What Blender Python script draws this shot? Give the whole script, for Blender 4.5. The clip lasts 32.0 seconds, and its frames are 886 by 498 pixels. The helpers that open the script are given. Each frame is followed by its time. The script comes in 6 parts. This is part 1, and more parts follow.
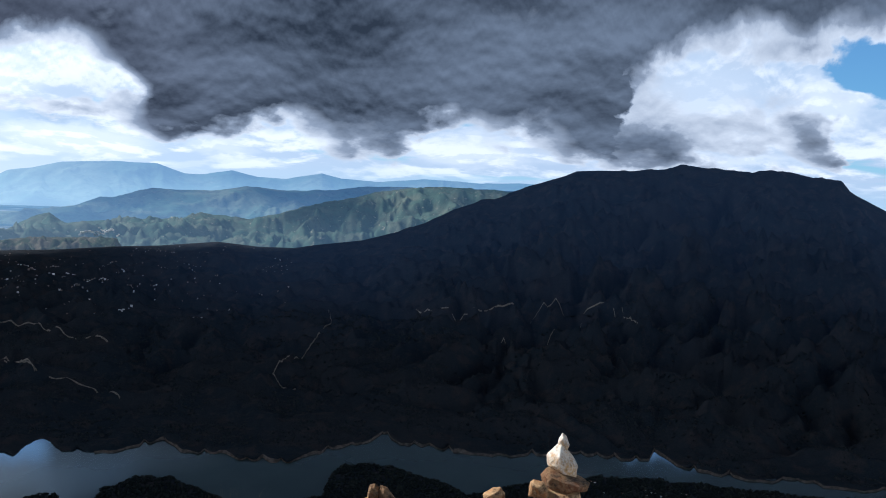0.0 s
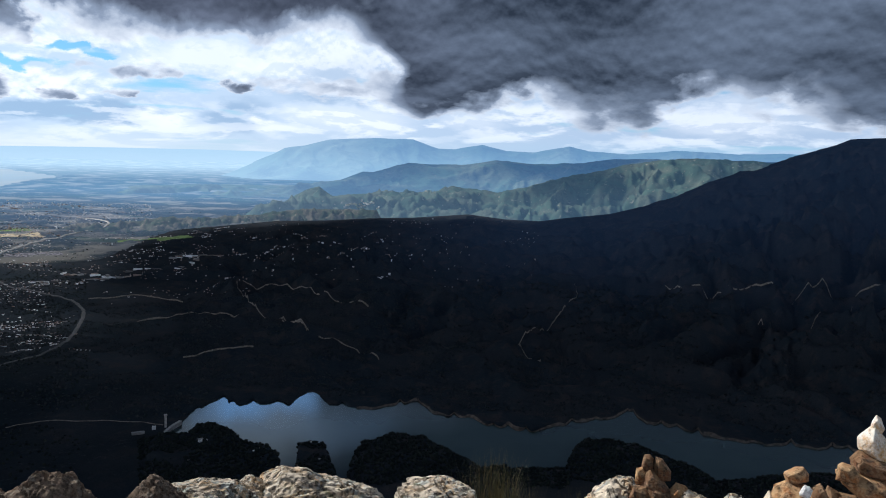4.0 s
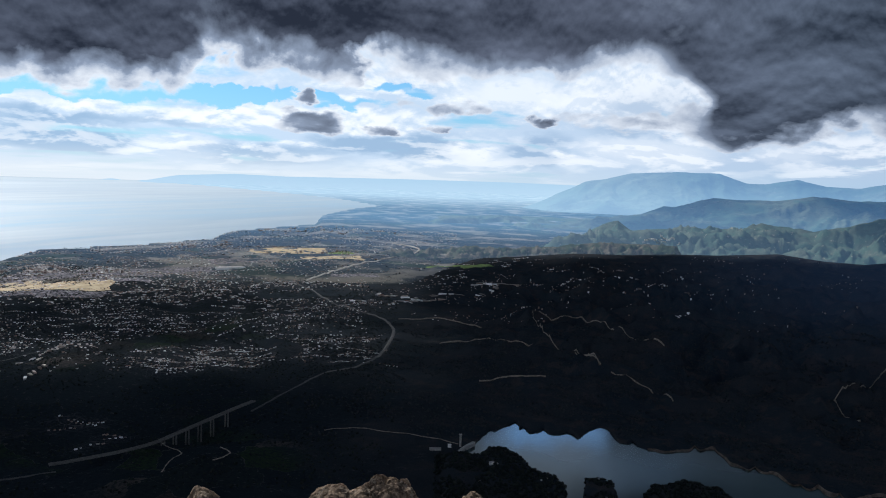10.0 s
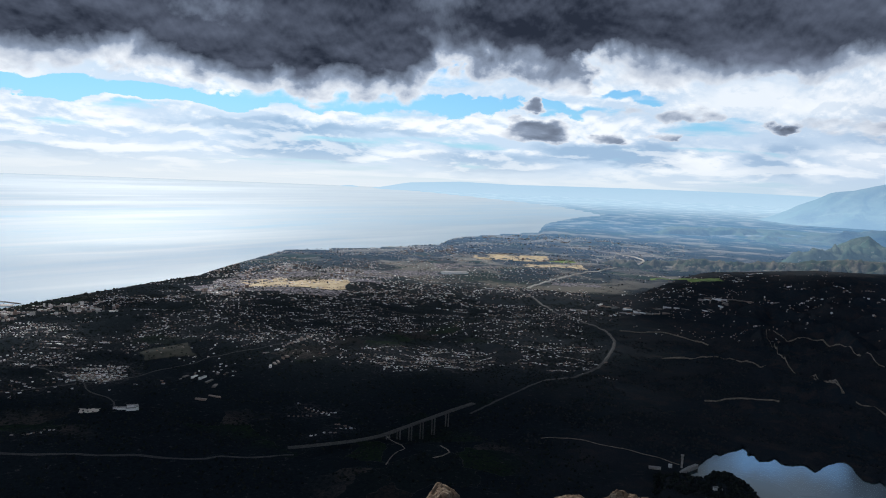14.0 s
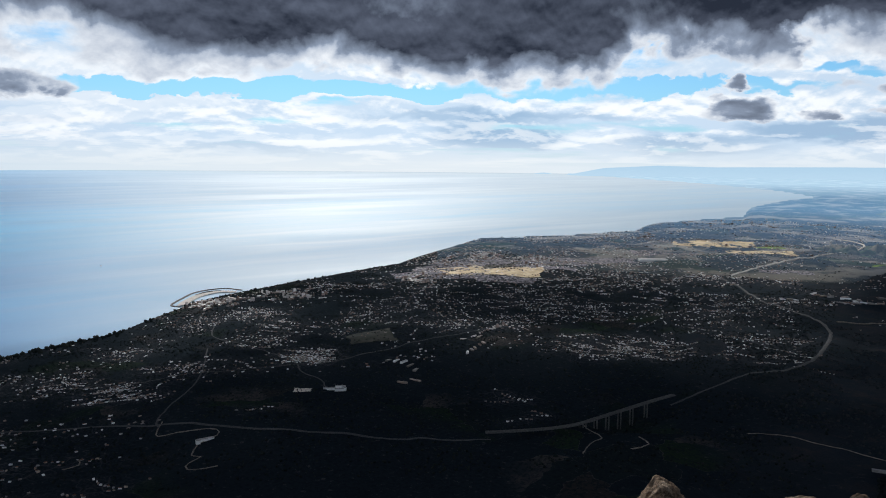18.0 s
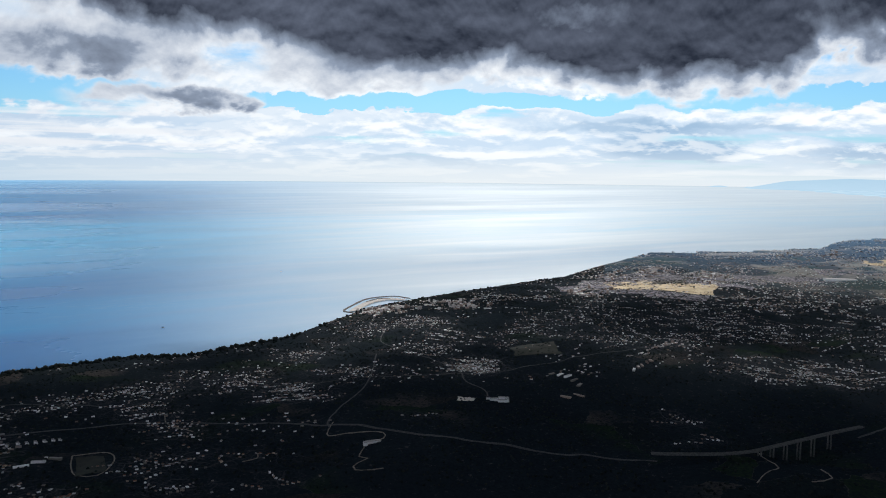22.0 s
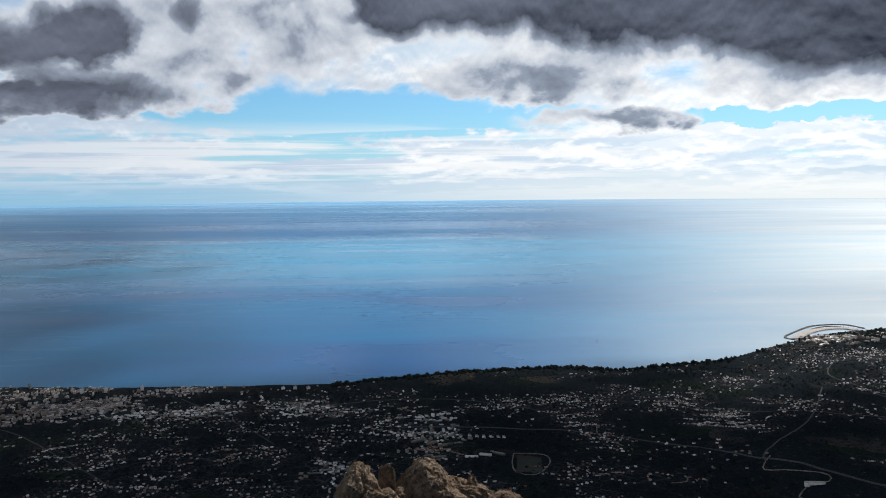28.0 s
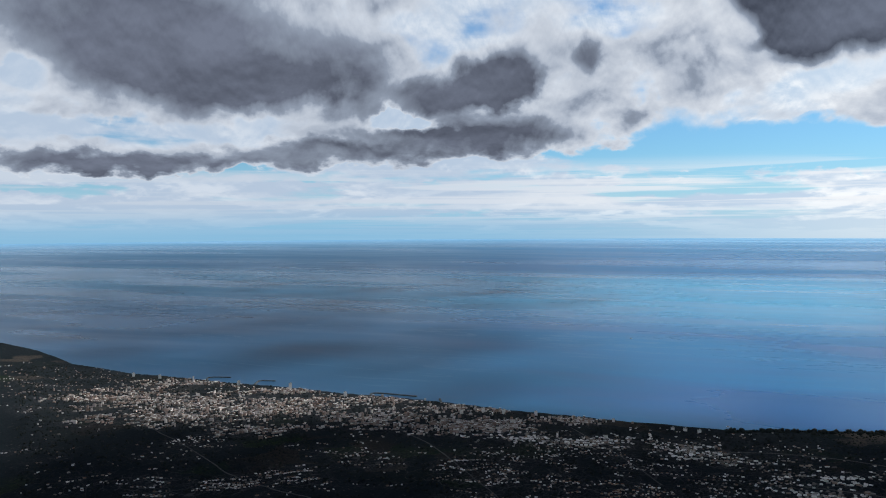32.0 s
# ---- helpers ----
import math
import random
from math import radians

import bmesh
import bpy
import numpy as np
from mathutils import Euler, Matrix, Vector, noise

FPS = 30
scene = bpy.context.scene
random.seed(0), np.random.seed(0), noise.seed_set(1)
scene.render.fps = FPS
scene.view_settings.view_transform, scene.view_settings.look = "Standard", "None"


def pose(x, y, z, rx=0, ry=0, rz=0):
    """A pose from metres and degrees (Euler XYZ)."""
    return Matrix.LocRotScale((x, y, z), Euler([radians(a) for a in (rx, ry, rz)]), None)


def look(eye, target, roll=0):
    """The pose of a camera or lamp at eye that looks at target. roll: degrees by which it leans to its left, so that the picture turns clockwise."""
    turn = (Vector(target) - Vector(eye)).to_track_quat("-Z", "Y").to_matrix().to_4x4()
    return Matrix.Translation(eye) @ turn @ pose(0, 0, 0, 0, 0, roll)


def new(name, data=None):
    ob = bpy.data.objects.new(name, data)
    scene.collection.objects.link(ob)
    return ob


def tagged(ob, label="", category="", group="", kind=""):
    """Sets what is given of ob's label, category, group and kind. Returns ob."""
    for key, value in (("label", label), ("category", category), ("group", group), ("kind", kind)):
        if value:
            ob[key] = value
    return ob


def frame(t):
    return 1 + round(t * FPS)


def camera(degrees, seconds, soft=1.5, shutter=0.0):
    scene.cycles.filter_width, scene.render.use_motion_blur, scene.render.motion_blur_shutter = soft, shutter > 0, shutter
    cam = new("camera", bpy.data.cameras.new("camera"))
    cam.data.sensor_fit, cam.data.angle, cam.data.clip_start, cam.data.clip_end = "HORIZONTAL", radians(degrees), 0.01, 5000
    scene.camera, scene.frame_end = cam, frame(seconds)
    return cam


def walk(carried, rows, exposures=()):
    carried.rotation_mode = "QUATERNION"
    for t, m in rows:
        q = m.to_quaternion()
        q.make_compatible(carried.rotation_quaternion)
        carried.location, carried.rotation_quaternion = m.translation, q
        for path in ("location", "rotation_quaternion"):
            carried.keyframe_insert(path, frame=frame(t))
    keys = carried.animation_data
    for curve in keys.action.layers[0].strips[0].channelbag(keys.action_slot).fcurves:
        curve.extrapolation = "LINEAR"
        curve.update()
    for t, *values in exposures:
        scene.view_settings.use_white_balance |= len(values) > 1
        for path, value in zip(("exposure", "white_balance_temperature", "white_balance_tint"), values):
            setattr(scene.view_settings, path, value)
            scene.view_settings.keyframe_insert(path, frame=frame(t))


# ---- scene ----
# Summit view. The rocks at hand are in true metres; the country below is a model at 1:12.5,
# with the sea level at z = 0 and the eye 96 m over it, so that its horizon stands at the true dip.
cam = camera(55.96, 32.0, soft=1.0)
EYE, ARM = 96.0, 0.5
# seconds, yaw, pitch, roll: the camera is held at arm's length while the body turns
ROWS = [
    (0.0, 0.02, -4.35, -2.49),
    (0.5, 1.90, -4.85, -2.41),
    (1.0, 3.73, -5.23, -2.37),
    (1.5, 5.67, -5.55, -2.48),
    (2.0, 7.80, -5.97, -2.30),
    (2.5, 10.14, -6.36, -2.12),
    (3.0, 12.54, -6.64, -2.04),
    (3.5, 14.78, -6.79, -1.83),
    (5.5, 22.18, -6.28, -1.69),
    (6.0, 23.73, -6.05, -1.75),
    (6.5, 25.13, -5.80, -1.87),
    (7.0, 26.45, -5.55, -2.01),
    (7.5, 27.82, -5.37, -2.07),
    (8.0, 29.42, -5.25, -2.04),
    (8.5, 31.20, -5.23, -2.04),
    (9.0, 33.11, -5.22, -2.05),
    (9.5, 35.10, -5.19, -2.05),
    (10.0, 37.15, -5.17, -2.07),
    (10.5, 39.14, -5.12, -2.08),
    (11.0, 40.98, -5.12, -2.13),
    (11.5, 42.71, -5.13, -2.26),
    (12.0, 44.40, -5.12, -2.38),
    (12.5, 46.13, -5.13, -2.51),
    (13.0, 47.99, -5.11, -2.60),
    (13.5, 50.13, -5.12, -2.56),
    (14.0, 52.42, -5.19, -2.44),
    (14.5, 54.55, -5.33, -2.24),
    (16.5, 60.55, -6.68, -1.07),
    (17.0, 62.16, -6.71, -0.81),
    (17.5, 63.84, -6.61, -0.62),
    (18.0, 65.58, -6.38, -0.54),
    (18.5, 67.27, -6.08, -0.54),
    (19.0, 68.76, -5.78, -0.63),
    (19.5, 70.07, -5.58, -0.82),
    (20.0, 71.34, -5.50, -0.88),
    (20.5, 72.71, -5.53, -0.93),
    (21.0, 74.03, -5.63, -0.80),
    (21.5, 75.41, -5.70, -0.72),
    (22.0, 77.00, -5.67, -0.59),
    (22.5, 79.06, -5.54, -0.58),
    (23.0, 81.63, -5.47, -0.57),
    (23.5, 84.54, -5.54, -0.53),
    (24.0, 87.38, -5.70, -0.33),
    (24.5, 89.86, -5.79, -0.08),
    (25.0, 92.08, -5.64, 0.20),
    (25.5, 94.41, -5.33, 0.46),
    (27.5, 103.33, -4.85, 0.57),
    (28.0, 106.16, -4.44, 0.57),
    (28.5, 109.50, -3.86, 1.03),
    (29.0, 113.04, -3.32, 1.53),
    (29.5, 116.56, -2.80, 1.79),
    (30.0, 120.13, -2.32, 1.54),
    (30.5, 123.76, -1.94, 1.02),
    (31.0, 127.27, -1.77, 0.68),
    (31.5, 130.28, -1.76, 0.61),
    (32.0, 132.70, -1.79, 0.38),
]


def sink(t):
    return float(np.interp(t, (0, 1, 2, 3.5, 6, 32), (0, -0.012, -0.020, -0.038, -0.05, -0.06)))


walk(cam, [(t, pose(-ARM * math.sin(radians(yaw)), ARM * math.cos(radians(yaw)), EYE + sink(t), 90 + pitch, roll, yaw))
           for t, yaw, pitch, roll in ROWS],
     exposures=((0.0, 0.1, 5620, 10), (3.5, 0.0, 5660, 10), (6.0, -0.14, 5740, 10), (8.0, -0.2, 5780, 10), (10.0, -0.12, 5800, 10), (13.0, -0.06, 5900, 10), (14.3, -0.15, 5920, 10), (19.0, -0.15, 5980, 10), (24.0, -0.08, 6120, 10), (28.0, 0.0, 6300, 10), (32.0, -0.05, 6150, 10)))

# ---- light ----
SUN_AZ, SUN_EL, SUN_POWER = 73.0, 38.0, 4.8
to_sun = Vector((-math.sin(radians(SUN_AZ)) * math.cos(radians(SUN_EL)),
                 math.cos(radians(SUN_AZ)) * math.cos(radians(SUN_EL)), math.sin(radians(SUN_EL))))
sun_data = bpy.data.lights.new("sun", "SUN")
sun_data.energy, sun_data.angle, sun_data.color = SUN_POWER, radians(1.2), (1.0, 0.92, 0.80)
sun = new("sun", sun_data)
sun.matrix_world = look(to_sun * 200, (0, 0, 0))


class Graph:
    """Short hand for node trees."""

    def __init__(self, tree):
        self.tree = tree

    def node(self, kind, **settings):
        n = self.tree.nodes.new(kind)
        for key, value in settings.items():
            setattr(n, key, value)
        return n

    def put(self, socket, value):
        if isinstance(value, bpy.types.NodeSocket):
            self.tree.links.new(value, socket)
        elif isinstance(value, (tuple, list)) and len(value) == 3 and socket.type == "RGBA":
            socket.default_value = (*value, 1)
        else:
            socket.default_value = value

    def math(self, op, a, b=None, c=None, clamp=False):
        n = self.node("ShaderNodeMath", operation=op, use_clamp=clamp)
        for s, v in zip(n.inputs, (a, b, c)):
            if v is not None:
                self.put(s, v)
        return n.outputs[0]

    def ramp(self, x, lo, hi, a=0.0, b=1.0, smooth=True):
        n = self.node("ShaderNodeMapRange", interpolation_type="SMOOTHSTEP" if smooth else "LINEAR")
        for s, v in zip(n.inputs, (x, lo, hi, a, b)):
            self.put(s, v)
        return n.outputs[0]

    def mix(self, f, a, b, blend="MIX"):
        n = self.node("ShaderNodeMix", data_type="RGBA", blend_type=blend)
        self.put(n.inputs[0], f), self.put(n.inputs[6], a), self.put(n.inputs[7], b)
        return n.outputs[2]

    def noise(self, vector, scale, detail=5, rough=0.55, warp=0.0):
        n = self.node("ShaderNodeTexNoise")
        self.put(n.inputs["Vector"], vector)
        n.inputs["Scale"].default_value, n.inputs["Detail"].default_value = scale, detail
        n.inputs["Roughness"].default_value, n.inputs["Distortion"].default_value = rough, warp
        return n.outputs["Fac"]

    def xyz(self, x, y, z):
        n = self.node("ShaderNodeCombineXYZ")
        for s, v in zip(n.inputs, (x, y, z)):
            self.put(s, v)
        return n.outputs[0]


world = bpy.data.worlds.new("sky")
scene.world = world
world.use_nodes = True
world.node_tree.nodes.clear()
W = Graph(world.node_tree)
split = W.node("ShaderNodeSeparateXYZ")
W.put(split.inputs[0], W.node("ShaderNodeTexCoord").outputs["Generated"])
DEG = 180 / math.pi
az = W.math("MULTIPLY", W.math("ARCTAN2", W.math("MULTIPLY", split.outputs[0], -1.0), split.outputs[1]), DEG)
el = W.math("MULTIPLY", W.math("ARCSINE", split.outputs[2]), DEG)
# a flat coordinate for the clouds, foreshortened towards the horizon
lift = W.math("MULTIPLY", W.math("LOGARITHM", W.math("MAXIMUM", W.math("ADD", el, 2.2), 0.2), math.e), 9.0)

lift_higher = W.math("MULTIPLY", W.math("LOGARITHM", W.math("MAXIMUM", W.math("ADD", el, 2.55), 0.2), math.e), 9.0)


def cloud_noise(across, up, seed, scale, detail, rough, warp, high=False):
    return W.noise(W.xyz(W.math("MULTIPLY", az, across), W.math("MULTIPLY", lift_higher if high else lift, up), seed), scale, detail, rough, warp)


billow = cloud_noise(0.70, 1.0, 1.0, 0.15, 5, 0.50, 0.15)
broad = cloud_noise(0.36, 0.75, 5.0, 0.11, 4, 0.5, 0.2)
fine = cloud_noise(1.1, 1.25, 7.0, 0.42, 5, 0.52, 0.2)
wisp = cloud_noise(0.34, 1.25, 3.0, 0.26, 6, 0.52, 0.15)
# the same heaps of cloud seen at a place and a little above it: their difference lights the tops
heap = cloud_noise(0.85, 1.2, 9.0, 0.20, 7, 0.55, 0.2)
heap_above = cloud_noise(0.85, 1.2, 9.0, 0.20, 7, 0.55, 0.2, True)
roll = cloud_noise(0.62, 0.95, 11.0, 0.17, 6, 0.52, 0.1)
roll_above = cloud_noise(0.62, 0.95, 11.0, 0.17, 6, 0.52, 0.1, True)
waz = W.math("ADD", az, W.math("ADD", W.ramp(billow, 0.25, 0.75, -2.2, 2.2, False), W.ramp(fine, 0.25, 0.75, -0.8, 0.8, False)))
wel = W.math("ADD", el, W.math("ADD", W.ramp(fine, 0.25, 0.75, -0.55, 0.55, False), W.ramp(heap, 0.25, 0.75, -0.6, 0.6, False)))
place = W.xyz(waz, wel, 0.0)


def puffs(items):
    """Where clouds lie: each one azimuth, elevation, half width, half height, weight."""
    total = 0.0
    for a, e, ha, he, weight in items:
        n = W.node("ShaderNodeVectorMath", operation="MULTIPLY_ADD")
        W.put(n.inputs[0], place)
        n.inputs[1].default_value, n.inputs[2].default_value = (1 / ha, 1 / he, 0), (-a / ha, -e / he, 0)
        d = W.node("ShaderNodeVectorMath", operation="LENGTH")
        W.put(d.inputs[0], n.outputs[0])
        total = W.math("ADD", total, W.ramp(d.outputs["Value"], 1.3, 0.3, 0.0, weight))
    return total


def edge_line(points, lo, hi):
    n = W.node("ShaderNodeValToRGB")
    while len(n.color_ramp.elements) < len(points):
        n.color_ramp.elements.new(0.5)
    for stop, (a, e) in zip(n.color_ramp.elements, points):
        stop.position, stop.color = (a - lo) / (hi - lo), (e / 16, e / 16, e / 16, 1)
    W.put(n.inputs[0], W.ramp(waz, float(lo), float(hi), 0.0, 1.0, False))
    return W.math("MULTIPLY", n.outputs[0], 16.0)


# the lower edge of the heavy cloud deck: azimuth, elevation
EDGE_WEST = ((-38, 16), (-27.2, 10.1), (-22.6, 9.1), (-19.6, 9.7), (-15.1, 9.5), (-11.3, 7.2), (-10.1, 1.9), (-8.6, 1.5), (-6.6, 3), (-4.3, 2.6), (-1.6, 4), (0.7, 3.6), (2.9, 1.3), (6.4, 1.3),
             (8.7, 2.6), (11.7, 3.8), (13.9, 2.7), (16.8, 2.2), (18.6, 2.6), (20.4, 4.6), (22.4, 6.6), (25.2, 7.2), (30.8, 6.9), (36.6, 7.3), (40.4, 8), (42.6, 7.5), (43.5, 5.8), (47.7, 6.2), (50.2, 5.8))
EDGE_EAST = ((50.2, 5.8), (51.9, 5.4), (52.9, 5), (55.6, 4.9), (59.3, 4.7), (65, 4.5), (68.1, 5.5), (71.9, 6.1), (78.5, 6.3), (82.1, 6.4), (85.2, 6.7), (87.5, 7.4), (92.3, 7.6), (97.9, 8.5), (105.5, 9.1), (110.8, 9.7), (113, 11.5), (114.5, 14.2), (116, 16), (168, 16))
edge = W.mix(W.math("GREATER_THAN", waz, 50.2), edge_line(EDGE_WEST, -40, 52), edge_line(EDGE_EAST, 50, 170))
above = W.math("SUBTRACT", wel, edge)
deck = W.ramp(above, -0.9, 3.2, 0.0, 1.0)
HEAVY = (
    (38, 9.6, 14, 1.6, 0.35), (8, 9.5, 12, 2, 0.15), (132, 7.2, 8, 2.4, 0.35),
    (-13, 2.8, 5, 1.55, 0.55), (-23.7, 3.8, 1.6, 1.94, 0.5), (-22, 9.1, 3.1, 0.97, 0.3), (17.1, 4, 4.3, 1.94, 0.2), (-17.1, 5.8, 7.4, 4.27, 0.36), (23.2, 4.8, 3.9, 1.17, 0.40), (26, 4.0, 5, 0.7, 0.25),
    (36.8, 2.9, 1.6, 0.31, 0.4), (34.7, 7.2, 10.1, 1.24, 0.26), (47.5, 4.8, 0.8, 0.47, 0.5), (18.4, 3.9, 2.3, 1.55, 0.3),
    (118.2, 9.9, 8.9, 4.27, 0.16), (129, 9.8, 4.3, 2.14, 0.15), (101.7, 7, 14, 1.55, 0.2), (100.2, 7.1, 9.3, 1.75, 0.2), (84.9, 6, 13.2, 1.36, 0.2))
LOOSE = ((45.4, 3.3, 2.6, 0.75, 0.85), (41, 3.3, 1.1, 0.45, 0.75), (35.6, 4.4, 2.2, 0.85, 0.8), (30.2, 3.6, 1.2, 0.45, 0.75), (91.7, 4.3, 3.9, 0.93, 0.7), (38.9, 4.5, 1.2, 0.54, 0.5), (95.4, 4.4, 6.2, 0.93, 0.28))
EAST = (
    (147.9, 10.2, 11.7, 3.69, 0.34), (146.4, 9.2, 5.8, 2.33, 0.5), (154.1, 10.3, 4.7, 1.94, 0.3), (128.6, 9.7, 2.4, 2.14, 0.75), (132, 8.6, 3.5, 1.75, 0.45), (138, 10.5, 9, 2.72, 0.15), (132, 5.6, 10.1, 1.24, 0.5),
    (141.7, 4.6, 9.3, 0.85, 0.55), (154.2, 4, 10.1, 0.7, 0.75), (122.1, 7.3, 3.5, 1.94, 0.2), (117, 11.4, 10.1, 3.5, 0.18), (122.1, 11.1, 1.4, 1.09, 0.35), (106.9, 11.3, 5.8, 2.52, 0.1), (111.8, 11.4, 2.3, 0.78, 0.3),
    (155.8, 5.8, 8.5, 1.55, 0.25), (148, 14.2, 16, 2.6, 0.3), (122, 13.5, 12, 3, 0.14), (157.3, 13, 11.7, 2.33, 0.4), (148, 10.5, 20, 5.5, 0.24))
HOLES = (
    (67.3, 9.8, 4.5, 1.2, -0.28), (42.6, 7.5, 3.0, 0.8, -0.12), (24.5, 5.5, 4.7, 1.24, -0.4), (-16.7, 6.9, 4.7, 2.33, -0.25), (135.9, 6.9, 3.3, 0.78, -0.8), (155.8, 6, 7.8, 1.01, -0.35), (113.5, 11.5, 3.5, 1.55, -0.15),
    (119.9, 13, 6.2, 1.17, -0.2), (158.6, 9.3, 2.3, 0.97, -0.4), (138.9, 13.4, 7.8, 1.17, -0.2))
grain = W.math("ADD", W.math("ADD", W.ramp(billow, 0.28, 0.72, -0.26, 0.26, False), W.ramp(roll, 0.28, 0.72, -0.22, 0.22, False)), W.ramp(fine, 0.28, 0.72, -0.10, 0.10, False))
thick = W.math("ADD", W.math("ADD", deck, puffs(HEAVY)), W.math("ADD", puffs(EAST), puffs(HOLES)))
thick = W.math("ADD", thick, W.math("MULTIPLY", puffs(LOOSE), 0.72))
# noise works on the clouds, not on the clear air between them
thick = W.math("ADD", thick, W.math("MULTIPLY", grain, W.ramp(thick, 0.0, 0.40, 0.2, 1.0)))
dark = W.ramp(thick, 0.05, 0.22)

sky = W.node("ShaderNodeTexSky", sky_type="NISHITA", sun_disc=False)
sky.sun_elevation, sky.sun_rotation = radians(SUN_EL), radians(-SUN_AZ)
sky.air_density, sky.dust_density, sky.altitude = 1.0, 1.0, 1200
clear = W.mix(1.0, sky.outputs[0], (0.046, 0.080, 0.102), "MULTIPLY")
clear = W.mix(W.ramp(el, -1.0, 5.5, 0.75, 0.10), clear, (0.45, 0.68, 0.86))
near_sun = W.ramp(W.math("ABSOLUTE", W.math("SUBTRACT", az, 66.0)), 75.0, 5.0)

# the broken white clouds beyond the deck
BLUE = (
    (118.7, 5.2, 8.9, 2.41, 1.2), (108.6, 4.7, 10.1, 1.86, 1.2), (99.8, 5.3, 5.8, 0.78, 0.8), (85.3, 4.1, 5.8, 0.39, 0.6), (105.6, 5, 5, 1.94, 1), (77.2, 4.4, 12.4, 0.58, 0.9), (82.5, 4.3, 10.1, 0.58, 0.5),
    (65, 4.3, 10.1, 0.5, 0.8), (51.9, 4.4, 3.9, 0.58, 0.7), (51.2, 4.7, 12.4, 0.5, 0.9), (38.8, 5.7, 4.1, 0.4, 0.6), (-26.6, 8.2, 2.5, 1.63, 1.3), (158.8, 2.4, 5.4, 0.62, 0.6), (147.2, 3.2, 7.8, 0.39, 0.4),
    # the last two lie above the view, for the lake to mirror
    (124.2, 2.2, 11.7, 0.39, 0.5), (127.7, 0.1, 19.4, 0.54, 0.4), (30, 17.6, 8, 1.6, 0.9), (-16, 16.4, 5, 1.2, 1.0))
VEIL = (
    (61.9, 1.6, 3.7, 1.4, 1), (65.8, 2.7, 4.7, 0.5, 0.7), (48.9, 0.9, 6.2, 0.93, 0.9), (40.6, 2, 4.7, 1.05, 0.8), (78.2, 0.3, 7.8, 0.47, 0.5), (30.6, 1.7, 2.5, 1.24, 0.9), (41, 1.7, 5, 0.85, 0.7),
    (57.9, 2.8, 5, 0.47, 0.6), (59.7, 1, 2.7, 1.01, 0.6), (23.2, 4.8, 3.5, 1.48, 0.6), (25, 3.7, 3.1, 0.78, 0.5))
TOPS = (
    (35.9, 1.2, 3.4, 0.7, 1.2), (23, 2, 4.5, 1.4, 1), (27.9, 1, 1.6, 0.58, 1), (31.5, 5.3, 5.8, 1.17, 0.8), (22.1, 5.9, 3.5, 1.48, 0.9), (53.6, 1.2, 2, 0.78, 0.9),
    (24.5, 5.5, 4.9, 1.63, 0.9), (14.6, 1.7, 2.3, 0.97, 0.8), (-2.4, 2.3, 5.4, 1.17, 1), (-17.1, 6.3, 4.7, 2.72, 0.5), (-24.8, 5.9, 2.3, 2.33, 1), (-19.1, 2.4, 4.3, 0.58, 1),
    (38.3, 1.3, 1.7, 0.7, 1.1), (85.2, 5.2, 12.8, 0.97, 0.8), (86.9, 3.3, 7.8, 0.7, 0.8), (72.6, 3.9, 6.2, 0.47, 0.8), (83.6, 1, 15.5, 0.35, 0.7), (92.5, 2.3, 14.8, 0.39, 0.7))
gaps = puffs(BLUE)
tops = puffs(TOPS)
white_cover = W.math("SUBTRACT", W.math("ADD", W.ramp(wisp, 0.34, 0.66, 0.15, 1.2, False), W.math("MULTIPLY", tops, 0.5)), gaps)
white = W.ramp(white_cover, 0.12, 0.50)
lit = W.ramp(W.math("SUBTRACT", heap, heap_above), -0.05, 0.07)
body = W.ramp(heap, 0.40, 0.60)
underside = W.mix(near_sun, (0.50, 0.60, 0.72), (0.73, 0.85, 0.95))
crown = W.mix(near_sun, (0.90, 0.92, 0.93), (1.16, 1.14, 1.08))
bright = W.mix(W.math("MAXIMUM", W.math("MULTIPLY", lit, W.math("ADD", W.math("MULTIPLY", body, 0.7), 0.3)), W.math("MULTIPLY", W.math("MINIMUM", tops, 1.0), W.ramp(lit, 0.0, 0.6, 0.55, 1.0))), underside, crown)
bright = W.mix(W.math("MULTIPLY", W.math("MINIMUM", puffs(VEIL), 1.0), W.ramp(lit, 0.2, 1.0, 0.95, 0.45)), bright, W.mix(near_sun, (0.36, 0.46, 0.60), (0.42, 0.58, 0.74)))
bright = W.mix(W.ramp(az, 112.0, 150.0, 0.0, 0.55), bright, (0.50, 0.58, 0.68))
# unseen sky behind the view, brightened as fill for walls facing it
bright = W.mix(W.ramp(W.math("ABSOLUTE", W.math("SUBTRACT", az, 62.0)), 106.0, 118.0), bright, (1.45, 1.52, 1.62))

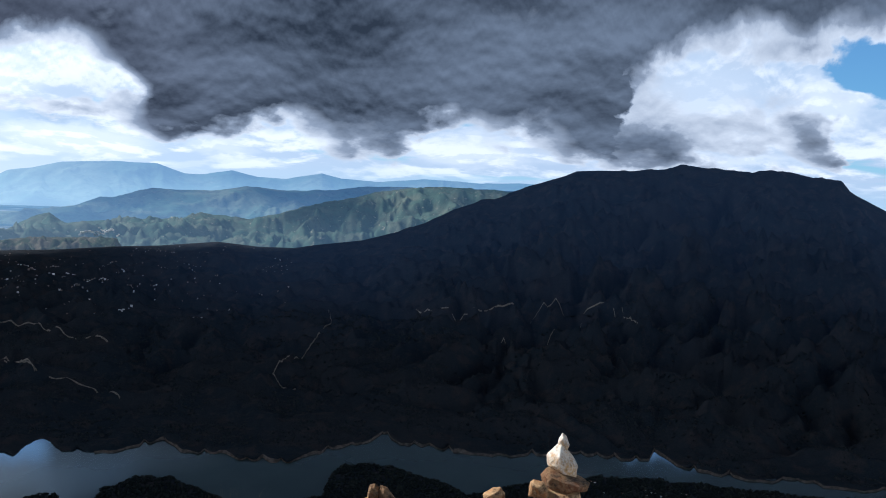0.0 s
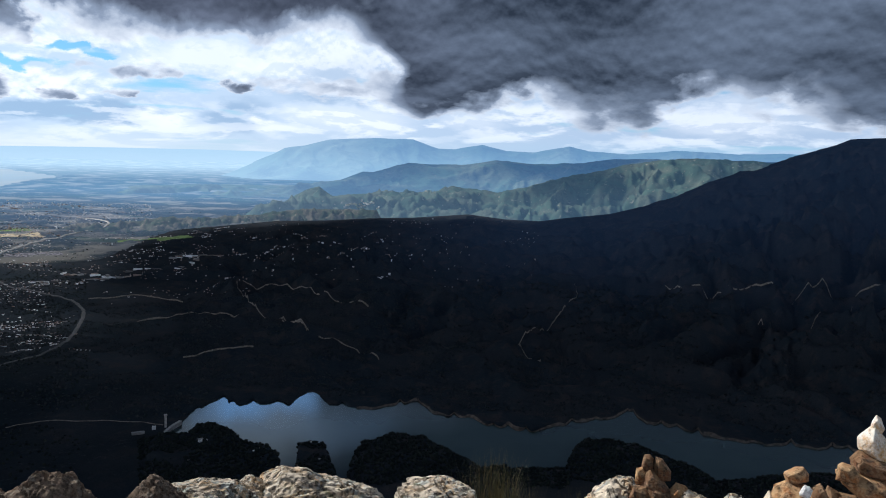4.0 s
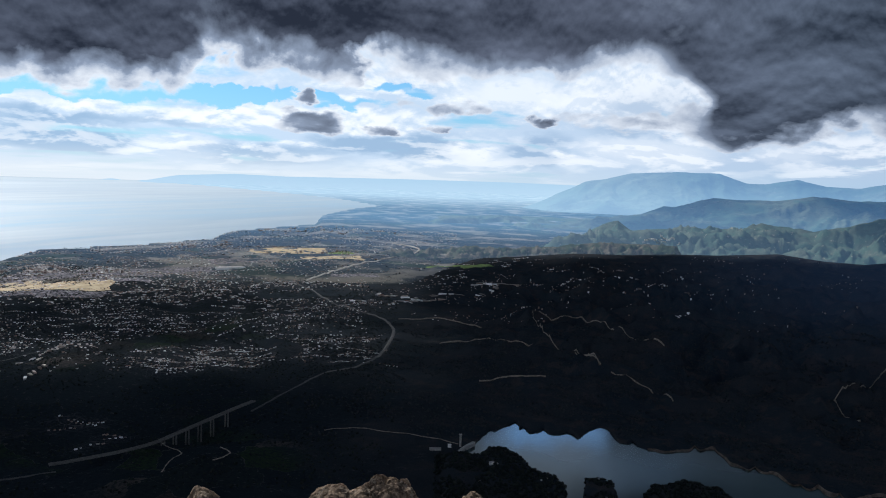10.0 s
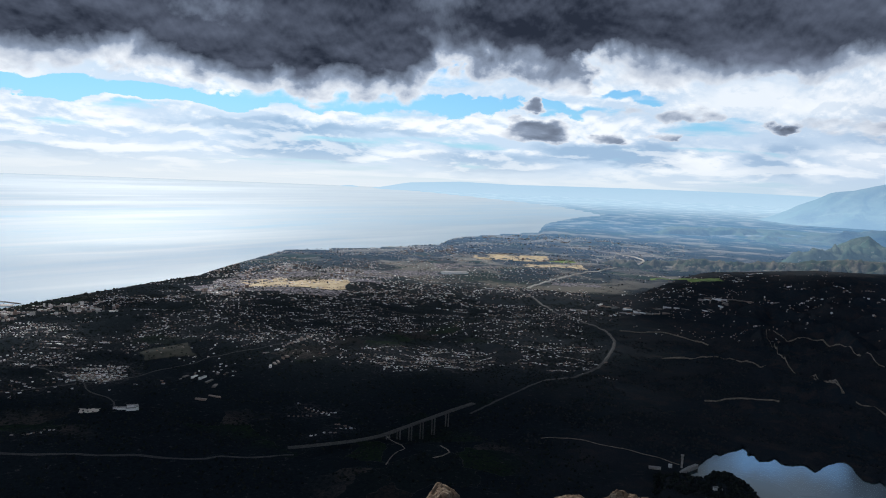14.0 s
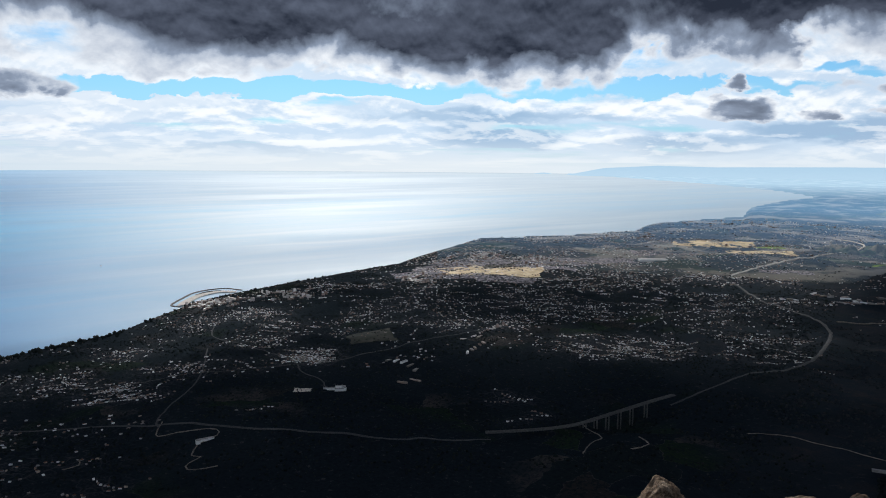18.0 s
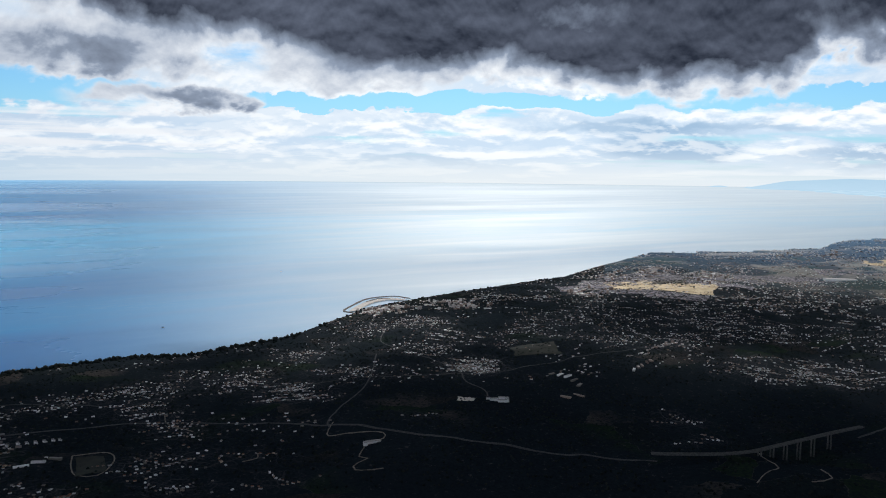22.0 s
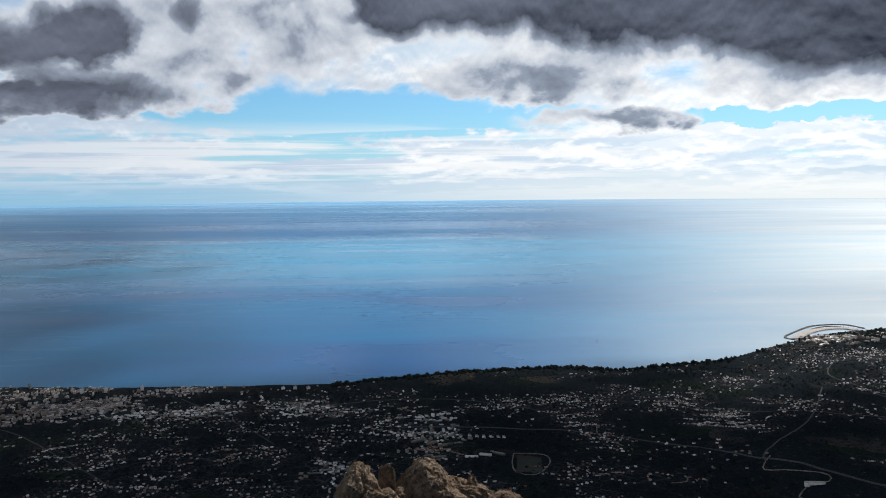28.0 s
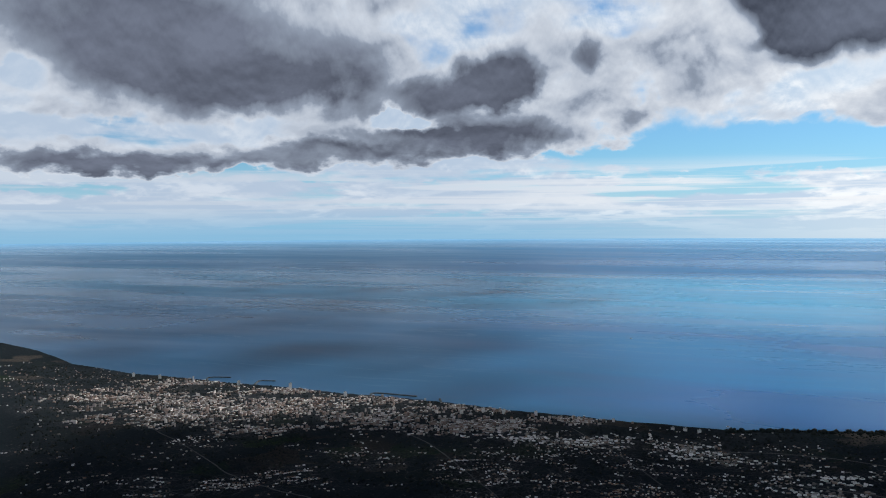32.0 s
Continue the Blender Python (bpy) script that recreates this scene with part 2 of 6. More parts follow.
# the deck: bright where it is thin, dark where it is deep
mottle = W.math("ADD", W.math("MULTIPLY", broad, 0.5), W.math("ADD", W.math("MULTIPLY", roll, 0.35), W.math("MULTIPLY", fine, 0.15)))
mottle = W.math("ADD", mottle, puffs((
    (4, 4.0, 6, 2.0, -0.06), (17, 4.0, 4.5, 1.6, -0.05), (36, 10, 12, 1.6, -0.09), (22, 8.5, 9, 1.6, -0.05), (57, 6.3, 9, 1.6, -0.06), (80, 8.6, 9, 1.6, -0.07), (100, 10.0, 12, 1.6, -0.07), (146, 9.4, 7, 1.8, -0.06), (12, 4.8, 9, 2.0, -0.03), (9, 9.5, 12, 2.6, -0.10),
    (-4, 10.5, 12, 2.0, 0.05), (18, 11.0, 8, 1.0, 0.05), (-17, 10, 8, 1.6, 0.08), (47, 8.0, 3, 1.0, 0.06), (140, 12.8, 14, 1.6, 0.12), (106, 12, 8, 2.2, 0.14), (30, 7.6, 6, 0.8, 0.08))))
swell = W.ramp(W.math("SUBTRACT", roll, roll_above), -0.06, 0.06, -0.10, 0.10, False)
deep = W.ramp(W.math("ADD", mottle, W.math("MULTIPLY", swell, 1.3)), 0.34, 0.70, smooth=False)
shade = W.mix(deep, W.mix(W.ramp(az, 8.0, 30.0), (0.030, 0.040, 0.058), (0.026, 0.032, 0.048)), W.mix(W.ramp(az, 8.0, 30.0), (0.165, 0.200, 0.258), (0.160, 0.180, 0.232)))
shade = W.mix(W.ramp(W.math("ABSOLUTE", W.math("SUBTRACT", az, 152.0)), 46.0, 20.0, 0.0, 0.25), shade, (0.26, 0.28, 0.35))
shade = W.mix(W.ramp(el, 13.4, 17.5), shade, (0.045, 0.060, 0.086))
# thin bright cloud round the hidden sun
shade = W.mix(puffs(((75, 37, 32, 16, 1.0),)), shade, (2.3, 2.25, 2.15))
rim = W.mix(near_sun, (0.72, 0.75, 0.79), (1.04, 1.03, 1.0))
middle = W.mix(near_sun, (0.34, 0.385, 0.46), (0.39, 0.45, 0.55))
tone = W.math("SUBTRACT", thick, W.ramp(W.math("SUBTRACT", heap, heap_above), -0.08, 0.08, -0.08, 0.08, False))
shade = W.mix(W.ramp(tone, 0.08, 0.44, smooth=False), rim, W.mix(W.ramp(tone, 0.34, 0.80, smooth=False), middle, shade))
colour = W.mix(white, clear, bright)
streak = cloud_noise(0.10, 1.7, 13.0, 0.50, 7, 0.55, 0.3)
colour = W.mix(W.math("MULTIPLY", W.ramp(streak, 0.46, 0.60, 0.0, 0.85), W.math("MULTIPLY", W.ramp(az, 84.0, 102.0), W.ramp(el, 4.6, 2.6))), colour, W.mix(W.ramp(az, 100.0, 150.0), (0.98, 0.97, 0.95), (0.60, 0.66, 0.73)))
colour = W.mix(dark, colour, shade)
# bright patches added above the view, over the lake's end, for it to mirror
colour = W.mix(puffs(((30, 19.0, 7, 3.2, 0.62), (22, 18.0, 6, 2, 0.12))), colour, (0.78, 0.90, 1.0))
# saturated blue patches, likewise added for the lake's reflection
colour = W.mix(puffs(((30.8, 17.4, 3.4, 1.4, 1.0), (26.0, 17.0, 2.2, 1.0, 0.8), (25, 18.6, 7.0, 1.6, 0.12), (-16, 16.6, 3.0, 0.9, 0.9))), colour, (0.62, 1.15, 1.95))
# the air thickens towards the horizon, and the far sea and haze go on below it
HORIZON = W.mix(W.ramp(az, 98.0, 138.0), W.mix(near_sun, (0.42, 0.60, 0.74), (0.94, 0.96, 0.93)), (0.26, 0.51, 0.70))
colour = W.mix(W.ramp(el, 1.6, -1.0, 0.0, 0.92), colour, HORIZON)
colour = W.mix(W.ramp(el, -1.1, -1.5), colour, (0.40, 0.55, 0.66))
back = W.node("ShaderNodeBackground")
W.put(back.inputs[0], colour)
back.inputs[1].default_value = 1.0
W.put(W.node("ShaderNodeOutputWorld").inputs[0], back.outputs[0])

# ---- materials ----


def surface(name, build, rough=0.9, bump=0.0, bump_from=None, spec=0.3):
    m = bpy.data.materials.new(name)
    m.use_nodes = True
    g = Graph(m.node_tree)
    b = m.node_tree.nodes["Principled BSDF"]
    g.bsdf, g.pos = b, g.node("ShaderNodeNewGeometry").outputs["Position"]
    g.obj = g.node("ShaderNodeTexCoord").outputs["Object"]
    g.rand = g.node("ShaderNodeObjectInfo").outputs["Random"]
    g.island = g.node("ShaderNodeNewGeometry").outputs["Random Per Island"]
    b.inputs["Roughness"].default_value = rough
    b.inputs["Specular IOR Level"].default_value = spec
    col = build(g)
    g.put(b.inputs["Base Color"], col)
    return m


def bumped(g, heights, strength, distance):
    n = g.node("ShaderNodeBump")
    n.inputs["Strength"].default_value, n.inputs["Distance"].default_value = strength, distance
    g.put(n.inputs["Height"], heights)
    g.put(g.bsdf.inputs["Normal"], n.outputs[0])


def scrub(g):
    a = g.noise(g.pos, 0.035, 6, 0.6)
    b = g.noise(g.pos, 0.5, 6, 0.65)
    c = g.noise(g.pos, 2.4, 3, 0.6)
    col = g.mix(g.ramp(a, 0.38, 0.62), (0.0240, 0.0320, 0.0420), (0.0340, 0.0375, 0.0440))
    col = g.mix(g.ramp(b, 0.50, 0.70), col, (0.0387, 0.0410, 0.0452))
    col = g.mix(g.ramp(g.noise(g.pos, 0.11, 6, 0.65), 0.50, 0.64, 0.0, 0.8), col, (0.0500, 0.0460, 0.0470))
    col = g.mix(g.ramp(c, 0.45, 0.7, 0.0, 0.6), col, (0.0141, 0.0190, 0.0244))
    bumped(g, c, 0.6, 0.6)
    return col


def plots(g, vector, scale):
    """Parcels of land: a random number for each one, and how near its boundary is."""
    cell = g.node("ShaderNodeTexVoronoi", voronoi_dimensions="2D")
    rim = g.node("ShaderNodeTexVoronoi", voronoi_dimensions="2D", feature="DISTANCE_TO_EDGE")
    for n in (cell, rim):
        g.put(n.inputs["Vector"], vector)
        n.inputs["Scale"].default_value = scale
    pick = g.node("ShaderNodeSeparateColor")
    g.put(pick.inputs[0], cell.outputs["Color"])
    return pick.outputs[0], rim.outputs["Distance"]


def parcels(g, pick, rim, lane):
    col = (0.015, 0.021, 0.026)
    for k, tone in ((0.42, (0.018, 0.024, 0.025)), (0.62, (0.024, 0.038, 0.019)), (0.78, (0.040, 0.035, 0.031)), (0.92, (0.080, 0.071, 0.063))):
        col = g.mix(g.math("GREATER_THAN", pick, k), col, tone)
    return g.mix(g.ramp(rim, lane, lane * 0.4, 0.0, 0.6), col, (0.100, 0.092, 0.084))


def plain_colour(g):
    bent = g.node("ShaderNodeVectorMath", operation="ADD")
    sway = g.node("ShaderNodeTexNoise")
    g.put(sway.inputs["Vector"], g.pos)
    sway.inputs["Scale"].default_value, sway.inputs["Detail"].default_value = 0.06, 3
    spread = g.node("ShaderNodeVectorMath", operation="SCALE")
    g.put(spread.inputs[0], sway.outputs["Color"])
    spread.inputs["Scale"].default_value = 22.0
    g.put(bent.inputs[0], g.pos), g.put(bent.inputs[1], spread.outputs[0])
    a = g.noise(g.pos, 0.012, 6, 0.6)
    c = g.noise(g.pos, 0.9, 4, 0.6)
    col = parcels(g, *plots(g, bent.outputs[0], 0.055), 0.010)
    col = g.mix(g.ramp(a, 0.50, 0.62, 0.0, 0.75), (0.018, 0.024, 0.030), col)
    col = g.mix(g.ramp(g.noise(g.pos, 0.42, 6, 0.75), 0.57, 0.68, 0.0, 0.6), col, (0.095, 0.092, 0.092))
    col = g.mix(g.ramp(c, 0.44, 0.62, 0.0, 0.75), col, (0.013, 0.018, 0.023))
    # gardens, yards and streets between the houses
    near_houses = g.node("ShaderNodeAttribute", attribute_name="built").outputs["Fac"]
    yard = g.noise(g.pos, 1.1, 4, 0.7)
    town = g.mix(g.ramp(yard, 0.44, 0.66), (0.014, 0.018, 0.022), (0.098, 0.095, 0.105))
    _, street = plots(g, bent.outputs[0], 0.16)
    town = g.mix(g.ramp(street, 0.05, 0.02, 0.0, 0.8), town, (0.15, 0.147, 0.152))
    return g.mix(g.math("MULTIPLY", near_houses, 0.45), col, town)


def land(g):
    split_pos = g.node("ShaderNodeSeparateXYZ")
    g.put(split_pos.inputs[0], g.pos)
    turn = g.math("MULTIPLY", g.math("ARCTAN2", g.math("MULTIPLY", split_pos.outputs[0], -1.0), split_pos.outputs[1]), DEG)
    turn = g.math("ADD", turn, g.ramp(g.noise(g.pos, 0.02, 4, 0.6), 0.3, 0.7, -9.0, 9.0, False))
    return g.mix(g.ramp(turn, 30.0, 52.0), scrub(g), plain_colour(g))


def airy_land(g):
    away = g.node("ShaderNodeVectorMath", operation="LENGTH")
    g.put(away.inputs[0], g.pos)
    # blue haze painted on the land as faint emission, stronger with distance
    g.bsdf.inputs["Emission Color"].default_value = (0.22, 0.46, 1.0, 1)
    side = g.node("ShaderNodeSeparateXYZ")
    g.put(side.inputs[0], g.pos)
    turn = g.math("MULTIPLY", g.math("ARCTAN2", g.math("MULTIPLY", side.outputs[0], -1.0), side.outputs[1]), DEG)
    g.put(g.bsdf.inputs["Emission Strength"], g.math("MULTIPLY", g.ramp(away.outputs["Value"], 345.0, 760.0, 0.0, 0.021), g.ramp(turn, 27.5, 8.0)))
    return land(g)


def stone(pale, warm, dark_tone, lichen=0.5, scale=1.0, relief=0.02):
    def build(g):
        a = g.noise(g.obj, 2.2 * scale, 6, 0.6, 0.6)
        b = g.noise(g.obj, 7.0 * scale, 9, 0.72, 0.3)
        c = g.noise(g.obj, 30.0 * scale, 5, 0.65)
        col = g.mix(g.ramp(a, 0.42, 0.58), pale, warm)
        col = g.mix(g.ramp(b, 0.46, 0.60, 0.0, 0.9), col, dark_tone)
        col = g.mix(g.ramp(c, 0.40, 0.62, 0.0, 0.35), col, tuple(min(1.0, v * 1.5) for v in pale))
        spots = g.noise(g.obj, 15.0 * scale, 4, 0.6)
        patch = g.noise(g.obj, 3.0 * scale, 3, 0.5)
        col = g.mix(g.math("MULTIPLY", g.ramp(spots, 0.49, 0.54), g.ramp(patch, 0.42, 0.52, 0.0, lichen)), col, (0.50, 0.51, 0.46))
        pits = g.noise(g.obj, 22.0 * scale, 4, 0.6)
        col = g.mix(g.ramp(pits, 0.57, 0.64, 0.0, 0.35 + 0.5 * lichen), col, (0.022, 0.020, 0.017))
        moss = g.noise(g.obj, 6.0 * scale, 5, 0.65)
        col = g.mix(g.ramp(moss, 0.57, 0.63, 0.0, lichen * 0.7), col, (0.12, 0.13, 0.045))
        seam = g.ramp(g.math("ABSOLUTE", g.math("SUBTRACT", g.noise(g.obj, 3.2 * scale, 5, 0.6, 0.8), 0.5)), 0.022, 0.004)
        col = g.mix(g.math("MULTIPLY", seam, 0.15 + 0.65 * lichen), col, tuple(v * 0.45 for v in dark_tone))
        bumped(g, g.math("SUBTRACT", g.math("ADD", g.math("MULTIPLY", b, 0.7), g.math("MULTIPLY", c, 0.3)), g.math("MULTIPLY", g.ramp(pits, 0.55, 0.66), 0.3)), 1.0, relief)
        return col
    return build


def flat_tone(a, b, scale=1.0, lo=0.4, hi=0.6):
    return lambda g: g.mix(g.ramp(g.noise(g.pos, scale, 5, 0.6), lo, hi), a, b)


def by_island(*tones):
    def build(g):
        n = g.node("ShaderNodeValToRGB")
        n.color_ramp.interpolation = "CONSTANT"
        while len(n.color_ramp.elements) < len(tones):
            n.color_ramp.elements.new(0.5)
        for k, (e, t) in enumerate(zip(n.color_ramp.elements, tones)):
            e.position, e.color = k / len(tones), (*t, 1)
        g.put(n.inputs[0], g.island)
        return g.mix(g.ramp(g.noise(g.pos, 3.0, 3), 0.4, 0.7, 0.0, 0.25), n.outputs[0], (0.25, 0.23, 0.20))
    return build


def by_tone(*tones):
    def build(g):
        first = g.mix(g.ramp(g.island, 0.0, 0.5, smooth=False), tones[0], tones[1])
        return g.mix(g.ramp(g.island, 0.5, 1.0, smooth=False), first, tones[2])
    return build


def water(name, deep, pale, patch_scale, rough_lo, rough_hi, spec, ripple=0.0):
    def build(g):
        p = g.noise(g.pos, patch_scale, 5, 0.50, 0.5)
        q = g.noise(g.pos, patch_scale * 0.22, 4, 0.5, 0.4)
        f = g.math("ADD", g.math("MULTIPLY", p, 0.5), g.math("MULTIPLY", q, 0.5))
        g.put(g.bsdf.inputs["Roughness"], g.ramp(f, 0.36, 0.64, rough_lo, rough_hi))
        if ripple:
            bumped(g, g.noise(g.pos, 0.6, 4, 0.6), ripple, 0.4)
        return g.mix(g.ramp(f, 0.36, 0.64), deep, pale)
    m = surface(name, build, 0.3, spec=spec)
    m.node_tree.nodes["Principled BSDF"].inputs["IOR"].default_value = 1.333
    return m


def hazy(name, air_low, air_high, foot, top, green, dry, bare, grain, veil):
    """Far mountains: scrub, dry grass and bare cuts, with the air's blue haze painted on as emission, deeper towards
    their foot.
    """
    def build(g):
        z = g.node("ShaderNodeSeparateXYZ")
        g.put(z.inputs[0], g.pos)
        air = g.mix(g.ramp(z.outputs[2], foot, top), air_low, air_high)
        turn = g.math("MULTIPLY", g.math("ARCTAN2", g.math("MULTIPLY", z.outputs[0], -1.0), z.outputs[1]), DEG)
        # brighter haze painted in on the side towards the sun
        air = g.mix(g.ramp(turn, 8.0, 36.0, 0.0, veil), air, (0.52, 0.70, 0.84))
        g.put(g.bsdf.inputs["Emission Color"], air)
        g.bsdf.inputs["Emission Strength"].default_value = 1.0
        cover = g.mix(g.ramp(g.noise(g.pos, grain, 7, 0.65), 0.42, 0.60), green, dry)
        woods = g.noise(g.pos, grain * 4, 6, 0.7)
        cover = g.mix(g.ramp(woods, 0.46, 0.62, 0.0, 0.5), cover, tuple(v * 0.35 for v in green))
        return g.mix(g.ramp(g.noise(g.pos, grain * 6, 6, 0.7), 0.60, 0.67, 0.0, bare), cover, (0.42, 0.36, 0.28))
    return surface(name, build, 1.0, spec=0.0)


M_LAND = surface("scrub_and_plain", land, 1.0, spec=0.0)
M_MOUNTAIN = surface("haze_glow_scrub", airy_land, 1.0, spec=0.0)
M_LEAF = surface("pine_foliage", by_tone((0.015, 0.020, 0.021), (0.021, 0.027, 0.026), (0.031, 0.035, 0.031)), 1.0, spec=0.0)
M_BUSH = surface("scrub_oak", by_tone((0.024, 0.031, 0.036), (0.031, 0.037, 0.041), (0.042, 0.045, 0.046)), 1.0, spec=0.0)
M_BANK = surface("bare_bank", flat_tone((0.075, 0.060, 0.050), (0.150, 0.120, 0.098), 0.6))


def sea_water(name, far):
    """Wind-roughened water with long smooth slicks; the farthest ring has the horizon's haze painted in as emission."""
    def build(g):
        u, v = g.node("ShaderNodeVectorMath", operation="DOT_PRODUCT"), g.node("ShaderNodeVectorMath", operation="DOT_PRODUCT")
        for n, axis in ((u, (0.34, -0.94, 0)), (v, (-0.94, -0.34, 0))):
            g.put(n.inputs[0], g.pos)
            n.inputs[1].default_value = axis
        flat = g.xyz(g.math("MULTIPLY", u.outputs["Value"], 0.22), v.outputs["Value"], 0.0)
        wide, mid, thin = g.noise(flat, 0.0028, 4, 0.5, 0.3), g.noise(flat, 0.012, 5, 0.55, 0.6), g.noise(flat, 0.030, 6, 0.6, 1.2)
        f = g.math("ADD", g.math("MULTIPLY", wide, 0.6), g.math("MULTIPLY", mid, 0.4))
        slick = g.ramp(g.math("ABSOLUTE", g.math("SUBTRACT", thin, 0.5)), 0.030, 0.0)
        slick = g.math("MULTIPLY", slick, g.ramp(mid, 0.50, 0.60))
        side = g.node("ShaderNodeSeparateXYZ")
        g.put(side.inputs[0], g.pos)
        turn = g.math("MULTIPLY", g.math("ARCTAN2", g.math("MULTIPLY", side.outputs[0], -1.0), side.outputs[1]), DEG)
        # the wind freshens to the west, where the same mask paints in the sun's glare
        wind_and_glare = g.math("MULTIPLY", g.ramp(turn, 112.0, 80.0), g.ramp(turn, 34.0, 44.0))
        # a smoother lane; its pale tone below paints in the sunlit band
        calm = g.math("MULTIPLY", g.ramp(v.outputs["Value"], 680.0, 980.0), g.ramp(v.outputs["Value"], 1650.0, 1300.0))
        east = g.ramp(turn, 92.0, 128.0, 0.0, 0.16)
        rough = g.math("ADD", g.ramp(f, 0.38, 0.62, 0.10, 0.26), g.math("ADD", g.math("MULTIPLY", wind_and_glare, 0.42), g.math("SUBTRACT", east, g.math("MULTIPLY", calm, 0.06))))
        g.put(g.bsdf.inputs["Roughness"], g.math("SUBTRACT", rough, g.math("MULTIPLY", slick, 0.08)))
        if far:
            # haze as emission that grows outwards while base colour and reflection fade
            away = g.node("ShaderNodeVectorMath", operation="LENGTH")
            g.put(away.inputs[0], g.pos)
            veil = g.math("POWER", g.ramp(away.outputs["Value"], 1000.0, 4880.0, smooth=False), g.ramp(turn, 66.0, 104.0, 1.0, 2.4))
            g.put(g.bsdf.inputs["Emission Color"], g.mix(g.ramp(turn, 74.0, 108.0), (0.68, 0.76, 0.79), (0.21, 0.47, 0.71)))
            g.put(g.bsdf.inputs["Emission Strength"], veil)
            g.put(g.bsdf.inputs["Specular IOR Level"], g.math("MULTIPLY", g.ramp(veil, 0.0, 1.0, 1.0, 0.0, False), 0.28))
        tone = g.math("ADD", g.ramp(g.math("ADD", g.math("MULTIPLY", wide, 0.45), g.math("MULTIPLY", mid, 0.55)), 0.44, 0.60, 0.0, 0.35), g.math("MULTIPLY", calm, 0.65))
        blue = g.mix(tone, (0.006, 0.100, 0.320), (0.055, 0.355, 0.640))
        blue = g.mix(g.math("MULTIPLY", slick, 0.25), blue, (0.012, 0.065, 0.240))
        # silvery sun glare put into the base colour
        blue = g.mix(g.math("MULTIPLY", wind_and_glare, g.ramp(f, 0.36, 0.64, 0.95, 0.6)), blue, g.mix(g.ramp(turn, 76.0, 98.0), (0.33, 0.43, 0.51), (0.24, 0.45, 0.65)))
        # cloud shade over the eastern bay, darkened into the base colour
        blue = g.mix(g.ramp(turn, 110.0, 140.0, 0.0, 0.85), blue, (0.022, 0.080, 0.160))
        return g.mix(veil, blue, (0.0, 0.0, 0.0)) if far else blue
    m = surface(name, build, 0.4, spec=0.28)
    m.node_tree.nodes["Principled BSDF"].inputs["IOR"].default_value = 1.333
    return m


M_SEA, M_FAR_SEA = sea_water("sea_water", False), sea_water("haze_glow_far_sea", True)
M_LAKE = water("lake_water", (0.036, 0.062, 0.066), (0.044, 0.072, 0.076), 0.05, 0.03, 0.07, 0.5)
M_WALL = surface("painted_walls", by_island((0.88, 0.88, 0.88), (0.22, 0.19, 0.18), (0.72, 0.70, 0.70), (0.12, 0.11, 0.11), (0.80, 0.79, 0.79), (0.24, 0.18, 0.15), (0.66, 0.65, 0.65), (0.84, 0.83, 0.82), (0.26, 0.25, 0.25), (0.12, 0.11, 0.10)), 0.7)
M_CITY = surface("city_walls", by_island((0.36, 0.28, 0.25), (0.72, 0.67, 0.64), (0.25, 0.175, 0.145), (0.50, 0.45, 0.43), (0.15, 0.115, 0.10), (0.30, 0.22, 0.19)), 0.7)
M_WHITE = surface("white_render", flat_tone((0.74, 0.73, 0.71), (0.84, 0.83, 0.81), 1.5), 0.7)
M_TAN = surface("tan_render", flat_tone((0.36, 0.28, 0.21), (0.46, 0.37, 0.29), 1.5), 0.8)
M_GREY = surface("grey_render", flat_tone((0.26, 0.25, 0.24), (0.36, 0.35, 0.33), 1.5), 0.8)
M_ROOF = surface("clay_roof", by_island((0.16, 0.075, 0.045), (0.22, 0.12, 0.075), (0.12, 0.07, 0.05), (0.30, 0.27, 0.24)), 0.85)
M_TILE = surface("clay_tiles", flat_tone((0.17, 0.075, 0.045), (0.25, 0.12, 0.07), 2.5), 0.85)
M_FLATROOF = surface("flat_roof", by_island((0.86, 0.86, 0.86), (0.22, 0.21, 0.21), (0.38, 0.37, 0.37), (0.12, 0.10, 0.09), (0.78, 0.78, 0.78), (0.22, 0.16, 0.12), (0.60, 0.60, 0.60), (0.84, 0.83, 0.82), (0.24, 0.23, 0.23), (0.13, 0.11, 0.10)), 0.5)
M_ROAD = surface("asphalt_road", flat_tone((0.055, 0.057, 0.061), (0.085, 0.086, 0.088), 1.5), 0.9, spec=0.1)
M_TRACK = surface("dirt_track", flat_tone((0.15, 0.13, 0.105), (0.26, 0.22, 0.18), 1.0))
M_CONCRETE = surface("concrete", flat_tone((0.30, 0.29, 0.27), (0.42, 0.40, 0.38), 1.2), 0.8)
M_STRAW = surface("stubble_field", flat_tone((0.38, 0.295, 0.175), (0.52, 0.42, 0.27), 0.12))
M_GREEN = surface("irrigated_grass", flat_tone((0.07, 0.13, 0.025), (0.13, 0.20, 0.045), 0.2))
M_SAND = surface("sand_pitch", flat_tone((0.62, 0.55, 0.46), (0.70, 0.63, 0.54), 0.8))
# hills that glow with their painted haze: its colours low and high come first
M_HILL = hazy("haze_glow_green_hills", (0.046, 0.080, 0.122), (0.029, 0.055, 0.084), 5, 75, (0.058, 0.092, 0.068), (0.100, 0.115, 0.085), 0.6, 0.028, 0.10)
M_FOOT = hazy("haze_glow_low_hills", (0.026, 0.042, 0.064), (0.020, 0.034, 0.052), 5, 40, (0.045, 0.060, 0.038), (0.130, 0.112, 0.085), 0.5, 0.05, 0.05)
